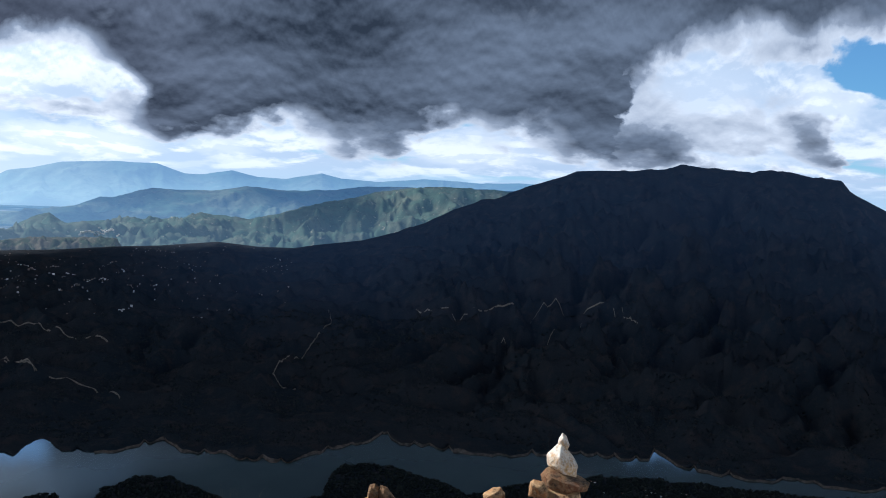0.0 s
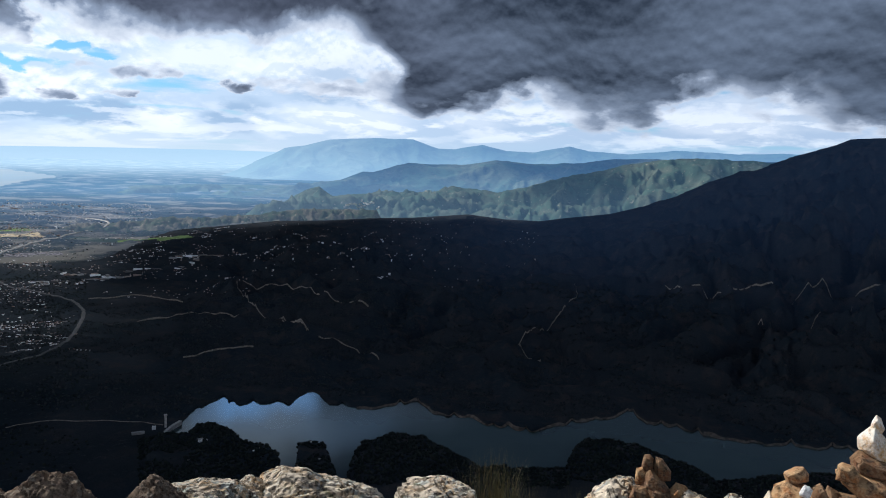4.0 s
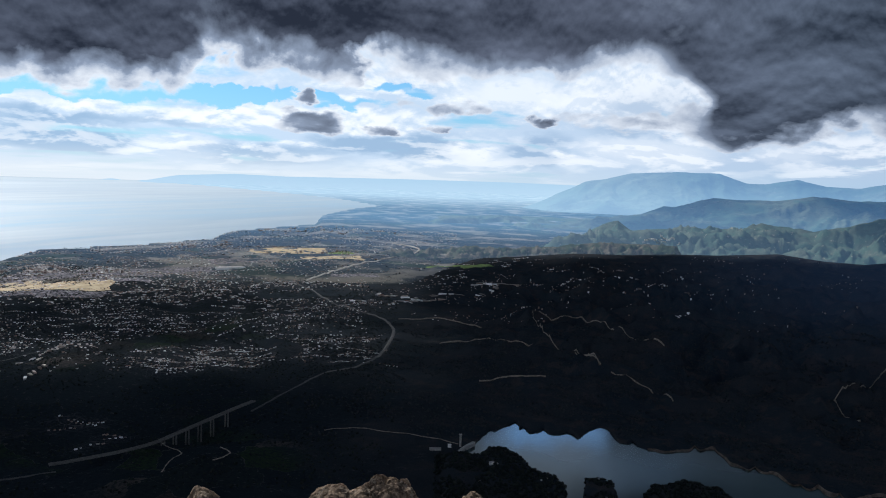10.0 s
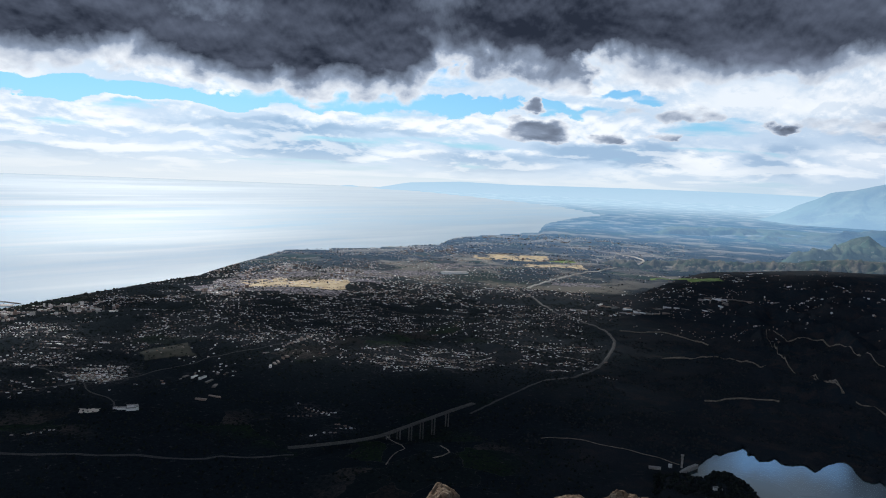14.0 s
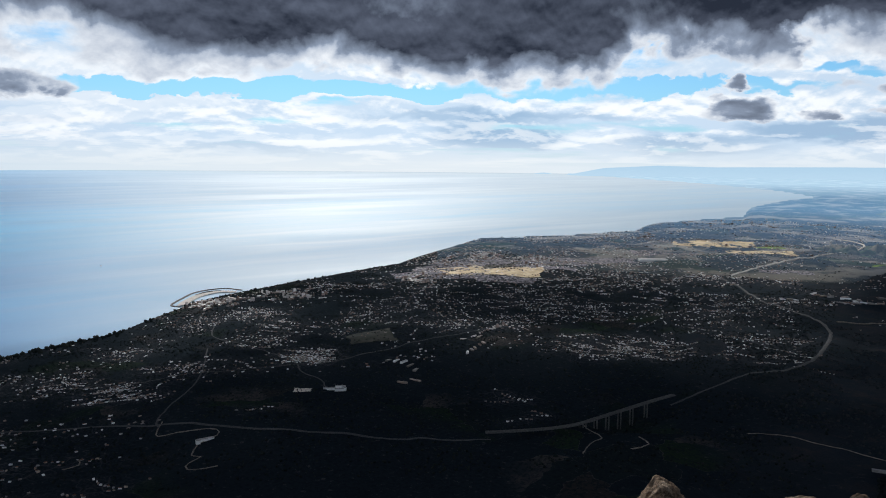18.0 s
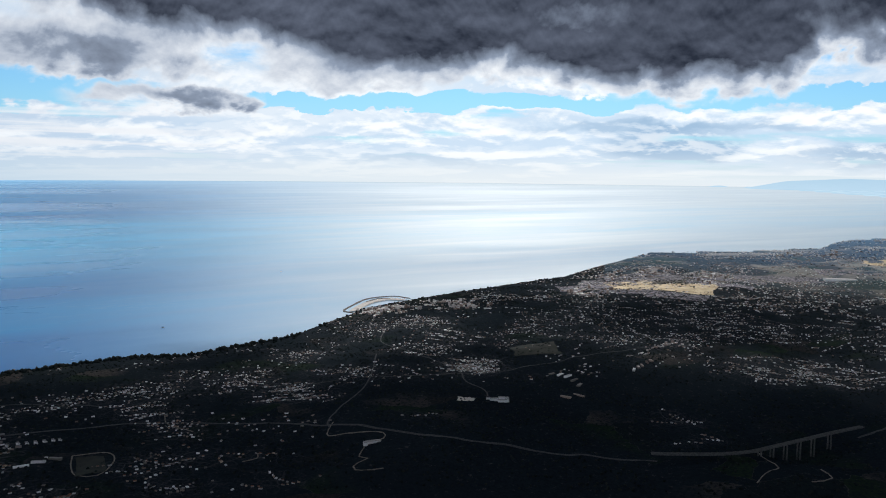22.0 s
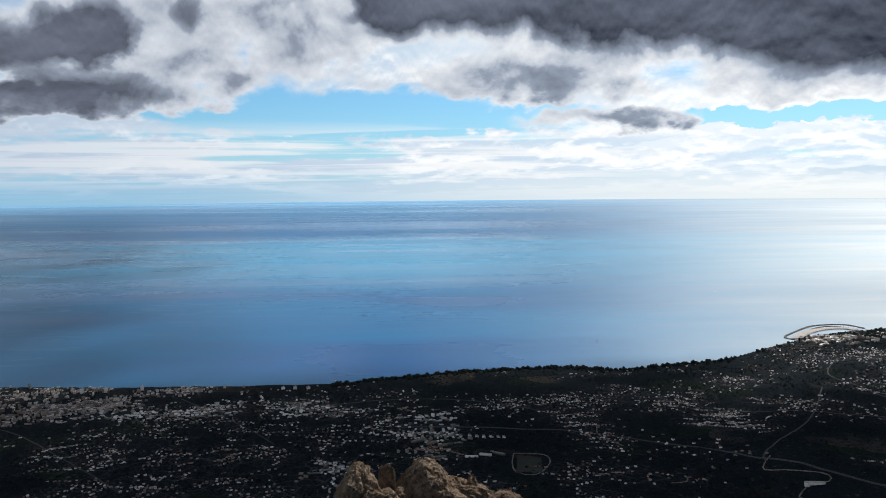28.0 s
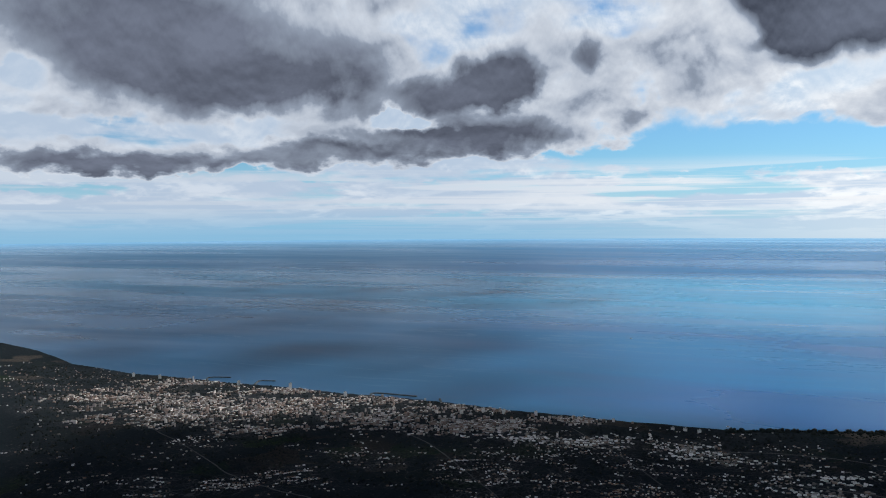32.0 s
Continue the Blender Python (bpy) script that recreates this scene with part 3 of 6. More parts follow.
M_MID = hazy("haze_glow_blue_hills", (0.085, 0.170, 0.290), (0.045, 0.100, 0.195), 5, 80, (0.065, 0.105, 0.075), (0.115, 0.135, 0.095), 0.2, 0.012, 0.14)
M_FAR = hazy("haze_glow_far_range", (0.260, 0.430, 0.600), (0.120, 0.240, 0.420), 10, 115, (0.060, 0.090, 0.060), (0.100, 0.120, 0.080), 0.1, 0.006, 0.40)
M_FAINT = hazy("haze_glow_coast_range", (0.62, 0.79, 0.89), (0.52, 0.71, 0.83), 0, 60, (0.02, 0.03, 0.02), (0.03, 0.035, 0.025), 0.0, 0.004, 0.5)
M_LIME = surface("limestone", stone((0.66, 0.56, 0.43), (0.46, 0.30, 0.15), (0.060, 0.043, 0.032), 0.85, 1.3, 0.02), 0.9, spec=0.2)
M_DARKROCK = surface("brown_rock", stone((0.215, 0.155, 0.108), (0.160, 0.105, 0.068), (0.060, 0.042, 0.031), 0.12, 2.0, 0.03), 0.9, spec=0.2)
M_WHITE_STONE = surface("pale_quartz_stone", stone((0.80, 0.73, 0.62), (0.60, 0.36, 0.15), (0.50, 0.33, 0.18), 0.0, 3.4, 0.005), 0.8)
M_ORANGE_STONE = surface("rusty_stone", stone((0.50, 0.32, 0.16), (0.34, 0.125, 0.034), (0.085, 0.040, 0.021), 0.04, 3.0, 0.010), 0.85)
M_BROWN_STONE = surface("dark_brown_stone", stone((0.27, 0.165, 0.085), (0.17, 0.066, 0.026), (0.038, 0.023, 0.015), 0.04, 3.2, 0.010), 0.85)
M_CHALK = surface("white_pebble", stone((0.82, 0.80, 0.76), (0.72, 0.68, 0.62), (0.58, 0.52, 0.46), 0.0, 14.0, 0.003), 0.8)
M_EARTH = surface("bare_earth", flat_tone((0.20, 0.165, 0.14), (0.36, 0.31, 0.28), 0.25), 1.0, spec=0.0)
M_LOT = surface("building_land", flat_tone((0.065, 0.068, 0.078), (0.27, 0.255, 0.285), 0.5, 0.42, 0.60), 1.0, spec=0.0)
M_PADDOCK = surface("dull_paddock", flat_tone((0.009, 0.013, 0.009), (0.016, 0.020, 0.013), 0.4))
M_OLD_CONCRETE = surface("weathered_concrete", flat_tone((0.070, 0.070, 0.070), (0.11, 0.108, 0.106), 1.2), 0.85)
M_GRASS = surface("dry_grass", by_island((0.10, 0.085, 0.035), (0.14, 0.11, 0.05), (0.07, 0.075, 0.03)))
M_SHADE_SHEET = surface("shade_sheet_grey", flat_tone((0.75, 0.76, 0.78), (0.82, 0.83, 0.84), 0.004), 1.0, spec=0.0)

# ---- the lie of the land: azimuths in degrees to the left of the first view, radii in model metres ----
GRAD = np.random.RandomState(3).rand(256, 256) * 2 * np.pi


def perlin(x, y):
    xi, yi = np.floor(x).astype(int), np.floor(y).astype(int)
    fx, fy = x - xi, y - yi
    sx, sy = fx * fx * fx * (fx * (fx * 6 - 15) + 10), fy * fy * fy * (fy * (fy * 6 - 15) + 10)

    def corner(i, j):
        a = GRAD[(xi + i) & 255, (yi + j) & 255]
        return np.cos(a) * (fx - i) + np.sin(a) * (fy - j)
    top = corner(0, 0) * (1 - sx) + corner(1, 0) * sx
    low = corner(0, 1) * (1 - sx) + corner(1, 1) * sx
    return (top * (1 - sy) + low * sy) * 1.4


def fbm(x, y, octaves=4):
    return sum(perlin(x * 2 ** k + 17 * k, y * 2 ** k + 31 * k) / 2 ** k for k in range(octaves))


def ridged(x, y, octaves=4):
    return sum((1 - 2 * np.abs(perlin(x * 2 ** k + 11 * k, y * 2 ** k + 5 * k))) / 2 ** k for k in range(octaves)) / 1.9


def smooth(lo, hi, v):
    u = np.clip((v - lo) / (hi - lo), 0, 1)
    return u * u * (3 - 2 * u)


def table(pairs):
    pairs = sorted(pairs)
    return np.array([p[0] for p in pairs], float), np.array([p[1] for p in pairs], float)


COAST = table((
    (41, 6000), (41.3, 2298), (43.2, 2083), (45.3, 1742), (45.7, 1470), (51.3, 1260), (52.5, 1125), (57, 1037), (62.9, 977), (65, 872),
    (68.6, 736), (72.5, 675), (75.8, 632), (78.8, 596), (80.5, 578), (82.6, 552), (83.2, 536), (87.1, 470), (90.6, 449), (94, 431), (97.5, 435),
    (103.7, 424), (109.6, 410), (114, 400), (121, 407), (128, 423), (134.6, 450), (139.9, 472), (143.7, 496), (147.4, 519), (153.4, 572),
    (156.8, 628), (158.7, 706), (160.8, 773), (165, 950), (175, 1600), (190, 3000)))
FAR_COAST = table(((41.3, 2298), (43.9, 2731), (47.6, 3222), (51.2, 3723), (56.3, 4607), (58, 5200), (60, 90000)))
LAKE_FAR = table((
    (-45, 300), (-33, 292), (-29.3, 287), (-25.5, 281), (-20.4, 275), (-16.8, 280), (-15.2, 295), (-14.9, 282), (-9.3, 277), (-4.2, 271),
    (-1.4, 274), (2.2, 278), (3.5, 291), (4.9, 275), (7.3, 271), (10.3, 259), (12.6, 261), (14.5, 269), (17.1, 274), (18.1, 288), (21.5, 276),
    (24.3, 282), (25.1, 292), (25.8, 295), (26.4, 292), (27, 284), (30.4, 285), (31.1, 287), (31.4, 298), (32.9, 283), (34.4, 268), (35.1, 256)))
LAKE_NEAR = table((
    (-45, 280), (-30, 272), (-25, 265), (-20.2, 262), (-15.4, 260), (-13.2, 258), (-9.4, 252), (-6.7, 246), (-4.5, 236), (-2.7, 232), (-0.7, 240),
    (2, 248), (4.4, 253), (6.1, 253), (6.9, 244), (7.5, 227), (13.4, 225), (15.1, 232), (17.5, 246), (19.9, 248), (21.9, 242), (22.8, 225), (23.1, 210),
    (23.6, 210), (23.9, 221), (24.6, 240), (25.4, 244), (26.4, 241), (26.6, 224), (26.9, 212), (27.6, 214), (27.8, 234), (28.5, 240), (30.4, 249), (31.1, 258),
    (32.6, 265), (33.3, 262), (33.8, 255), (35.1, 256)))
RIDGE = table((
    (-60, -0.5), (-45, 0.2), (-33, -1.6), (-28, -0.4), (-25.9, 0.7), (-25.4, 1.38), (-23.8, 1.49), (-22.5, 1.8), (-21.2, 1.86), (-20.2, 1.68), (-17.4, 1.88),
    (-15.8, 2.08), (-14.9, 1.71), (-13.1, 1.53), (-10.5, 1.47), (-9, 1.37), (-8.2, 1.0), (-5.6, 0.12), (-3.7, -0.74), (-2.6, -0.94), (-0.7, -1.65), (0.8, -2.49),
    (3.1, -3.36), (5.4, -4.03), (8.5, -4.48), (10, -4.76), (12.3, -4.74), (15, -4.44), (18.7, -4.81), (21.5, -4.93), (24.8, -5.21), (28, -5.32), (32, -5.9), (38, -6.3), (50, -6.4)))
SLOPE = table(((0, 94.42), (3, 94.4), (4, 94.15), (4.6, 93.98), (5.5, 93.55), (6.5, 93.15), (8, 92.0), (12, 87), (20, 77), (60, 47), (130, 24), (200, 9), (235, -4), (240, -60)))
RIDGE_R = 800.0
LAKE_Z = 8.0


def at(tab, v):
    return np.interp(v, *tab)


def lake_far(v):
    v = np.asarray(v, float)
    coves = np.clip(1 - 3.2 * np.abs(perlin(v / 2.1, v * 0 + 0.37)), 0, 1) ** 1.5
    return at(LAKE_FAR, v) - 1.2 + 5.0 * coves + 1.6 * fbm(v / 1.6, v * 0 + 2.5, 4)


def lake_near(v):
    v = np.asarray(v, float)
    return at(LAKE_NEAR, v) + 1.6 * fbm(v / 1.1, v * 0 + 8.5, 4)


def height(az_deg, r):
    az_deg, r = np.broadcast_arrays(np.asarray(az_deg, float), np.asarray(r, float))
    x, y = -r * np.sin(np.radians(az_deg)), r * np.cos(np.radians(az_deg))
    broad, small = fbm(x / 75, y / 75, 4), fbm(x / 13, y / 13, 3)
    coast = at(COAST, az_deg)
    inland = np.clip((coast - r) / 320, 0, 1)
    z = 0.5 + 7.5 * inland ** 0.8 + inland * (broad * 3.0 + small * 0.5)
    # hill country and the dark ridge
    k = smooth(46, 35, az_deg)
    far = lake_far(az_deg)
    crest = EYE + RIDGE_R * np.tan(np.radians(at(RIDGE, az_deg)))
    u = np.clip((r - far) / (RIDGE_R - far), 0, 1)
    swell = np.sin(np.pi * np.clip(u, 0, 1)) ** 0.7
    bx, by = x + 14 * fbm(x / 60 + 4, y / 60, 3), y + 14 * fbm(x / 60, y / 60 + 6, 3)
    gully = 0.8 * ridged(bx / 85, by / 85, 4) + 0.75 * ridged(bx / 34 + 3, by / 34, 4) - 0.7
    hill = LAKE_Z + 0.6 + (crest - LAKE_Z) * u ** (1.35 + 0.3 * smooth(10, -10, az_deg)) + gully * swell * (15 + 20 * smooth(5, -10, az_deg)) * (0.2 + 0.8 * smooth(38, 25, az_deg)) + small * (0.5 + 0.5 * u)
    hill = np.where(r > RIDGE_R, 4 + (crest - 4) * smooth(RIDGE_R + 260, RIDGE_R, r), hill)
    z = z * (1 - k) + hill * k
    # the side of the lake under the summit
    near = lake_near(az_deg)
    lakeside = smooth(37.5, 35.5, az_deg)
    spur = LAKE_Z + 0.3 + 3.2 * smooth(0, 9, near - r) + small * 0.6 + broad * 1.0
    z = np.where((r < (near + far) / 2) & (az_deg < 36.5), z * (1 - lakeside) + spur * lakeside, z)
    bed = smooth(0.0, 1.6, np.minimum(r - near, far - r)) * (az_deg < 35.1)
    z = z * (1 - bed) + (LAKE_Z - 3) * bed
    # the valley under the viaduct
    vx, vy = -284 * math.sin(radians(52.6)), 284 * math.cos(radians(52.6))
    z = z - 4.6 * np.exp(-((x - vx) ** 2 + (y - vy) ** 2) / 190)
    # sea
    sea = smooth(0, 7, r - coast) * smooth(0, -7, r - at(FAR_COAST, az_deg))
    z = np.where(r > at(FAR_COAST, az_deg), 1.5, z)
    z = z * (1 - sea) - 3 * sea
    return np.maximum(z, at(SLOPE, r) + small * 2.0 * smooth(15, 60, r))


def ground_at(az_deg, r, lift=0.0):
    a = radians(az_deg)
    return Vector((-r * math.sin(a), r * math.cos(a), float(height(az_deg, r)) + lift))


def sheet(name, X, Y, Z, material, second=None, closed=False, only=None):
    """A grid of points as one mesh; second: (material, mask of the faces that take it)."""
    n, m = X.shape
    mesh = bpy.data.meshes.new(name)
    i = np.arange(n * m).reshape(n, m)
    if closed:
        a, b, c, d = i[:-1], np.roll(i, -1, 1)[:-1], np.roll(i, -1, 1)[1:], i[1:]
    else:
        a, b, c, d = i[:-1, :-1], i[:-1, 1:], i[1:, 1:], i[1:, :-1]
    quads = np.stack([a, b, c, d], -1).reshape(-1, 4)
    if only is not None:
        quads = quads[only.ravel()]
    mesh.vertices.add(n * m)
    mesh.vertices.foreach_set("co", np.stack([X, Y, Z], -1).astype(np.float32).ravel())
    mesh.loops.add(quads.size)
    mesh.loops.foreach_set("vertex_index", quads.ravel().astype(np.int32))
    mesh.polygons.add(len(quads))
    mesh.polygons.foreach_set("loop_start", np.arange(0, quads.size, 4, dtype=np.int32))
    mesh.polygons.foreach_set("use_smooth", np.ones(len(quads), bool))
    mesh.materials.append(material)
    if second:
        mesh.materials.append(second[0])
        mesh.polygons.foreach_set("material_index", second[1].ravel().astype(np.int32))
    mesh.update(calc_edges=True)
    mesh.validate()
    return new(name, mesh)


def polar(az_deg, r, z):
    a = np.radians(az_deg)
    return -r * np.sin(a), r * np.cos(a), z


AZ = np.concatenate([np.arange(-42, 168, 0.13), np.arange(168, 318, 3.0)])
RAD = np.concatenate([[0.01], np.geomspace(0.4, 205, 70)[:-1], np.arange(205, 320, 1.25), np.geomspace(320, 900, 120)[:-1], np.geomspace(900, 4880, 45)])
A2, R2 = np.meshgrid(AZ, RAD)
AH = np.where(A2 > 250, A2 - 360, A2)
Z2 = height(AH, R2)
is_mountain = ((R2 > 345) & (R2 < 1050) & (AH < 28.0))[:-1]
tagged(sheet("backdrop_dark_mountain", *polar(A2, R2, Z2), M_MOUNTAIN, closed=True, only=is_mountain), "dark scrub mountain behind the reservoir with painted blue haze", "mountain", kind="structure")
GROUND = sheet("ground", *polar(A2, R2, Z2), M_LAND, closed=True, only=~is_mountain)
tagged(GROUND,
       "dark scrub hills and built-up coastal plain under cloud shadow", "ground", kind="structure")

sea_az, sea_r = np.meshgrid(np.arange(0, 360, 2.0), np.geomspace(330, 1000, 24))
tagged(sheet("sea", *polar(sea_az, sea_r, sea_r * 0), M_SEA, closed=True), "calm blue sea with silvery glare painted in towards the sun", "water", kind="structure")
top_az, top_r = np.meshgrid(np.arange(0, 360, 3.0), np.concatenate([[0.01], np.linspace(0.15, 3.2, 24)]))
tagged(sheet("summit_ground", *polar(top_az, top_r, height(np.where(top_az > 250, top_az - 360, top_az), top_r) + 0.012 + 0.02 * fbm(top_r * np.sin(np.radians(top_az)) * 3, top_r * np.cos(np.radians(top_az)) * 3, 3) * (top_r < 3.1)), M_EARTH, closed=True),
       "bare stony earth on the summit", "ground", kind="structure")
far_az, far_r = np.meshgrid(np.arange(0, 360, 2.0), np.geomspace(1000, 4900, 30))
tagged(sheet("backdrop_far_sea", *polar(far_az, far_r, far_r * 0), M_FAR_SEA, closed=True), "far sea with pale haze painted in towards the horizon", "water", kind="structure")
lake_az, lake_v = np.meshgrid(np.arange(-42, 35.2, 0.25), np.linspace(0, 1, 12))
lake_r = (lake_near(lake_az) - 3) * (1 - lake_v) + (lake_far(lake_az) + 3) * lake_v
tagged(sheet("lake", *polar(lake_az, lake_r, lake_r * 0 + LAKE_Z), M_LAKE), "still grey-blue reservoir between dark wooded headlands", "water", kind="structure")

# bare bank round the far shore of the lake
bank_az, bank_v = np.meshgrid(np.arange(-42, 22.5, 0.10), np.linspace(0, 1, 5))
bank_r = lake_far(bank_az) - 1.0 + bank_v * (0.7 + 2.0 * fbm(bank_az / 1.5, bank_az * 0 + 4.0, 4) - 0.6 * smooth(18, 26, bank_az))
bank_z = np.maximum(height(bank_az, bank_r), LAKE_Z - 0.2 + bank_v * 0.7) + 0.06
tagged(sheet("lake_bank", *polar(bank_az, bank_r, bank_z), M_BANK), "pale bare earth bank above the waterline", "bank", kind="structure")


RANGES = {}


def hill_range(name, a0, a1, toe, crest, back, ridge, rough, wave, material, label, foot=2.0, step=0.1):
    """A range of hills whose skyline stands at the elevations in ridge."""
    aa, vv = np.meshgrid(np.arange(a0, a1 + step, step), np.linspace(0, 1, 64))
    peak = EYE + crest * np.tan(np.radians(np.interp(aa, *table(ridge))))
    r = np.where(vv < 0.7, toe + (crest - toe) * vv / 0.7, crest + (back - crest) * (vv - 0.7) / 0.3)
    x, y, _ = polar(aa, r, r)
    rise = np.where(vv < 0.7, (vv / 0.7) ** 1.25, 1 - smooth(0.7, 1.0, vv))
    wx, wy = x + 0.35 * wave * fbm(x / wave + 7, y / wave, 3), y + 0.35 * wave * fbm(x / wave, y / wave + 9, 3)
    swell = np.sin(np.pi * np.clip(vv / 0.7, 0, 1)) ** 0.6
    n = ((ridged(wx / wave, wy / wave, 5) - 0.45) + 0.5 * (ridged(wx / wave * 2.3 + 5, wy / wave * 2.3, 4) - 0.45)) * rough * swell + fbm(x / wave * 4, y / wave * 4, 3) * rough * 0.05
    z = foot + (peak - foot) * rise + n
    edge = smooth(a0, a0 + 1.5, aa) * smooth(a1, a1 - 4.0, aa)
    z = z * edge - 5.0 * (1 - edge)
    RANGES[name] = (aa[0], r, z)
    return tagged(sheet(name, x, y, np.where((vv == 0) | (vv == 1), 0, z), material), label, "hills", kind="structure")


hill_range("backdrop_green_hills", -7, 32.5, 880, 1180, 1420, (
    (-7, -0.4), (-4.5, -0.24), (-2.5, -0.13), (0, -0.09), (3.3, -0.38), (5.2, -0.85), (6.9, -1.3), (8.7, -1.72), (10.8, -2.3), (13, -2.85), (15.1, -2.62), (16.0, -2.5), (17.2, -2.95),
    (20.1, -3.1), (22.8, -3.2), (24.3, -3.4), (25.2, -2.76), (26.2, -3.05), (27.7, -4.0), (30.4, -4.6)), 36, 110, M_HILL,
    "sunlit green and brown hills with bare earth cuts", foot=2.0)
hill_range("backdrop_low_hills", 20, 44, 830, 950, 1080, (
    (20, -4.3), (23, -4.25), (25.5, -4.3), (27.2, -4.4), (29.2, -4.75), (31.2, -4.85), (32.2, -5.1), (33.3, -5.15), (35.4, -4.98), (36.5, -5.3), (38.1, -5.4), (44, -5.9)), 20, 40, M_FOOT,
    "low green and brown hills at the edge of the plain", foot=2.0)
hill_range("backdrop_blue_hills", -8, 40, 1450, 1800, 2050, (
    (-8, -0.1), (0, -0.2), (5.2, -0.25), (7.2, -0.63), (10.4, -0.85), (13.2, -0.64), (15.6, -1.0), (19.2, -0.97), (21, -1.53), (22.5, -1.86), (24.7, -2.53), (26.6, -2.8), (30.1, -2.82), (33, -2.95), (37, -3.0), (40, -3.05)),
    30, 240, M_MID, "hills in the middle distance with blue haze painted on")
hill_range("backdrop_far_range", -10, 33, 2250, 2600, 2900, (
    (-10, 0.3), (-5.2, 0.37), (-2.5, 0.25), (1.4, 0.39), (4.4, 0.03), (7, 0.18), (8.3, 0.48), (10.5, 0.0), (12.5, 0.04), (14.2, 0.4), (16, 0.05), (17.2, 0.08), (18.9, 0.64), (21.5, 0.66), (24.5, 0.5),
    (26.3, 0.0), (27.5, -0.2), (28.6, -0.78), (29.7, -1.26), (33, -2.2)), 26, 320, M_FAR, "far mountain range with a flat-topped peak and painted blue haze")
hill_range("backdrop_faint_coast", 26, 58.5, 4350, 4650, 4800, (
    (26, -0.5), (32.5, -0.44), (40, -0.48), (47.6, -0.58), (51.2, -0.52), (54.6, -0.71), (57.2, -0.98), (58.5, -1.15)), 6, 500, M_FAINT, "ranges along the far coast paled by painted haze")
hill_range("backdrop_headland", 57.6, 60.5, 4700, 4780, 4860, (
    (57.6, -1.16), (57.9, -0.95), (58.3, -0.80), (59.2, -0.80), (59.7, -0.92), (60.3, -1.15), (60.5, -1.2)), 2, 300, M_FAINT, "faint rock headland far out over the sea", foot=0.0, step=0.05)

M_FARPLAIN = bpy.data.materials.new("haze_glow_far_plain")
M_FARPLAIN.use_nodes = True
F = Graph(M_FARPLAIN.node_tree)
F.bsdf = M_FARPLAIN.node_tree.nodes["Principled BSDF"]
F.pos = F.node("ShaderNodeNewGeometry").outputs["Position"]
F.bsdf.inputs["Roughness"].default_value, F.bsdf.inputs["Specular IOR Level"].default_value = 1.0, 0.0
away = F.node("ShaderNodeVectorMath", operation="LENGTH")
F.put(away.inputs[0], F.pos)
tilled = parcels(F, *plots(F, F.pos, 0.030), 0.016)
tilled = F.mix(F.ramp(F.noise(F.pos, 0.3, 5, 0.7), 0.46, 0.60, 0.0, 0.9), tilled, (0.022, 0.032, 0.022))
tilled = F.mix(F.ramp(F.noise(F.pos, 0.55, 5, 0.75), 0.57, 0.66, 0.0, F.ramp(F.noise(F.pos, 0.012, 4, 0.6), 0.42, 0.58)), tilled, (0.34, 0.31, 0.29))
tilled = F.mix(F.ramp(F.noise(F.pos, 0.014, 6, 0.62), 0.50, 0.60, 0.0, 0.75), tilled, (0.24, 0.215, 0.175))
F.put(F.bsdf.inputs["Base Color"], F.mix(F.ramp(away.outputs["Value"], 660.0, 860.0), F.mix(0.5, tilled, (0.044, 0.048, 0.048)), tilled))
# haze painted over the plain as emission, bluer and stronger with distance
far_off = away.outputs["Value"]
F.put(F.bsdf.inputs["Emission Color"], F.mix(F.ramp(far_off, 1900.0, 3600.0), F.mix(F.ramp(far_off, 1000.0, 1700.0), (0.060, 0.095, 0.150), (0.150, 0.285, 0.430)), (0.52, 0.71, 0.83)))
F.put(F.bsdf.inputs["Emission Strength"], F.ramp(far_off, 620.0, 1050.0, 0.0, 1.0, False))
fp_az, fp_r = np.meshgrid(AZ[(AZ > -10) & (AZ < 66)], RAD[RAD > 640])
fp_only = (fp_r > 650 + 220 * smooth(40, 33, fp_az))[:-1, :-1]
tagged(sheet("backdrop_far_plain", *polar(fp_az, fp_r, height(fp_az, fp_r) + 0.15), M_FARPLAIN, only=fp_only), "coastal plain with blue haze painted in by distance", "backdrop", kind="structure")

# an unseen sheet shaped as broken cloud, added high over the view: it shades the land and leaves the summit and the far
# plain in the sun
CLOUD_Z = 1500.0
drift = Vector((to_sun.x, to_sun.y)) * (CLOUD_Z / to_sun.z)


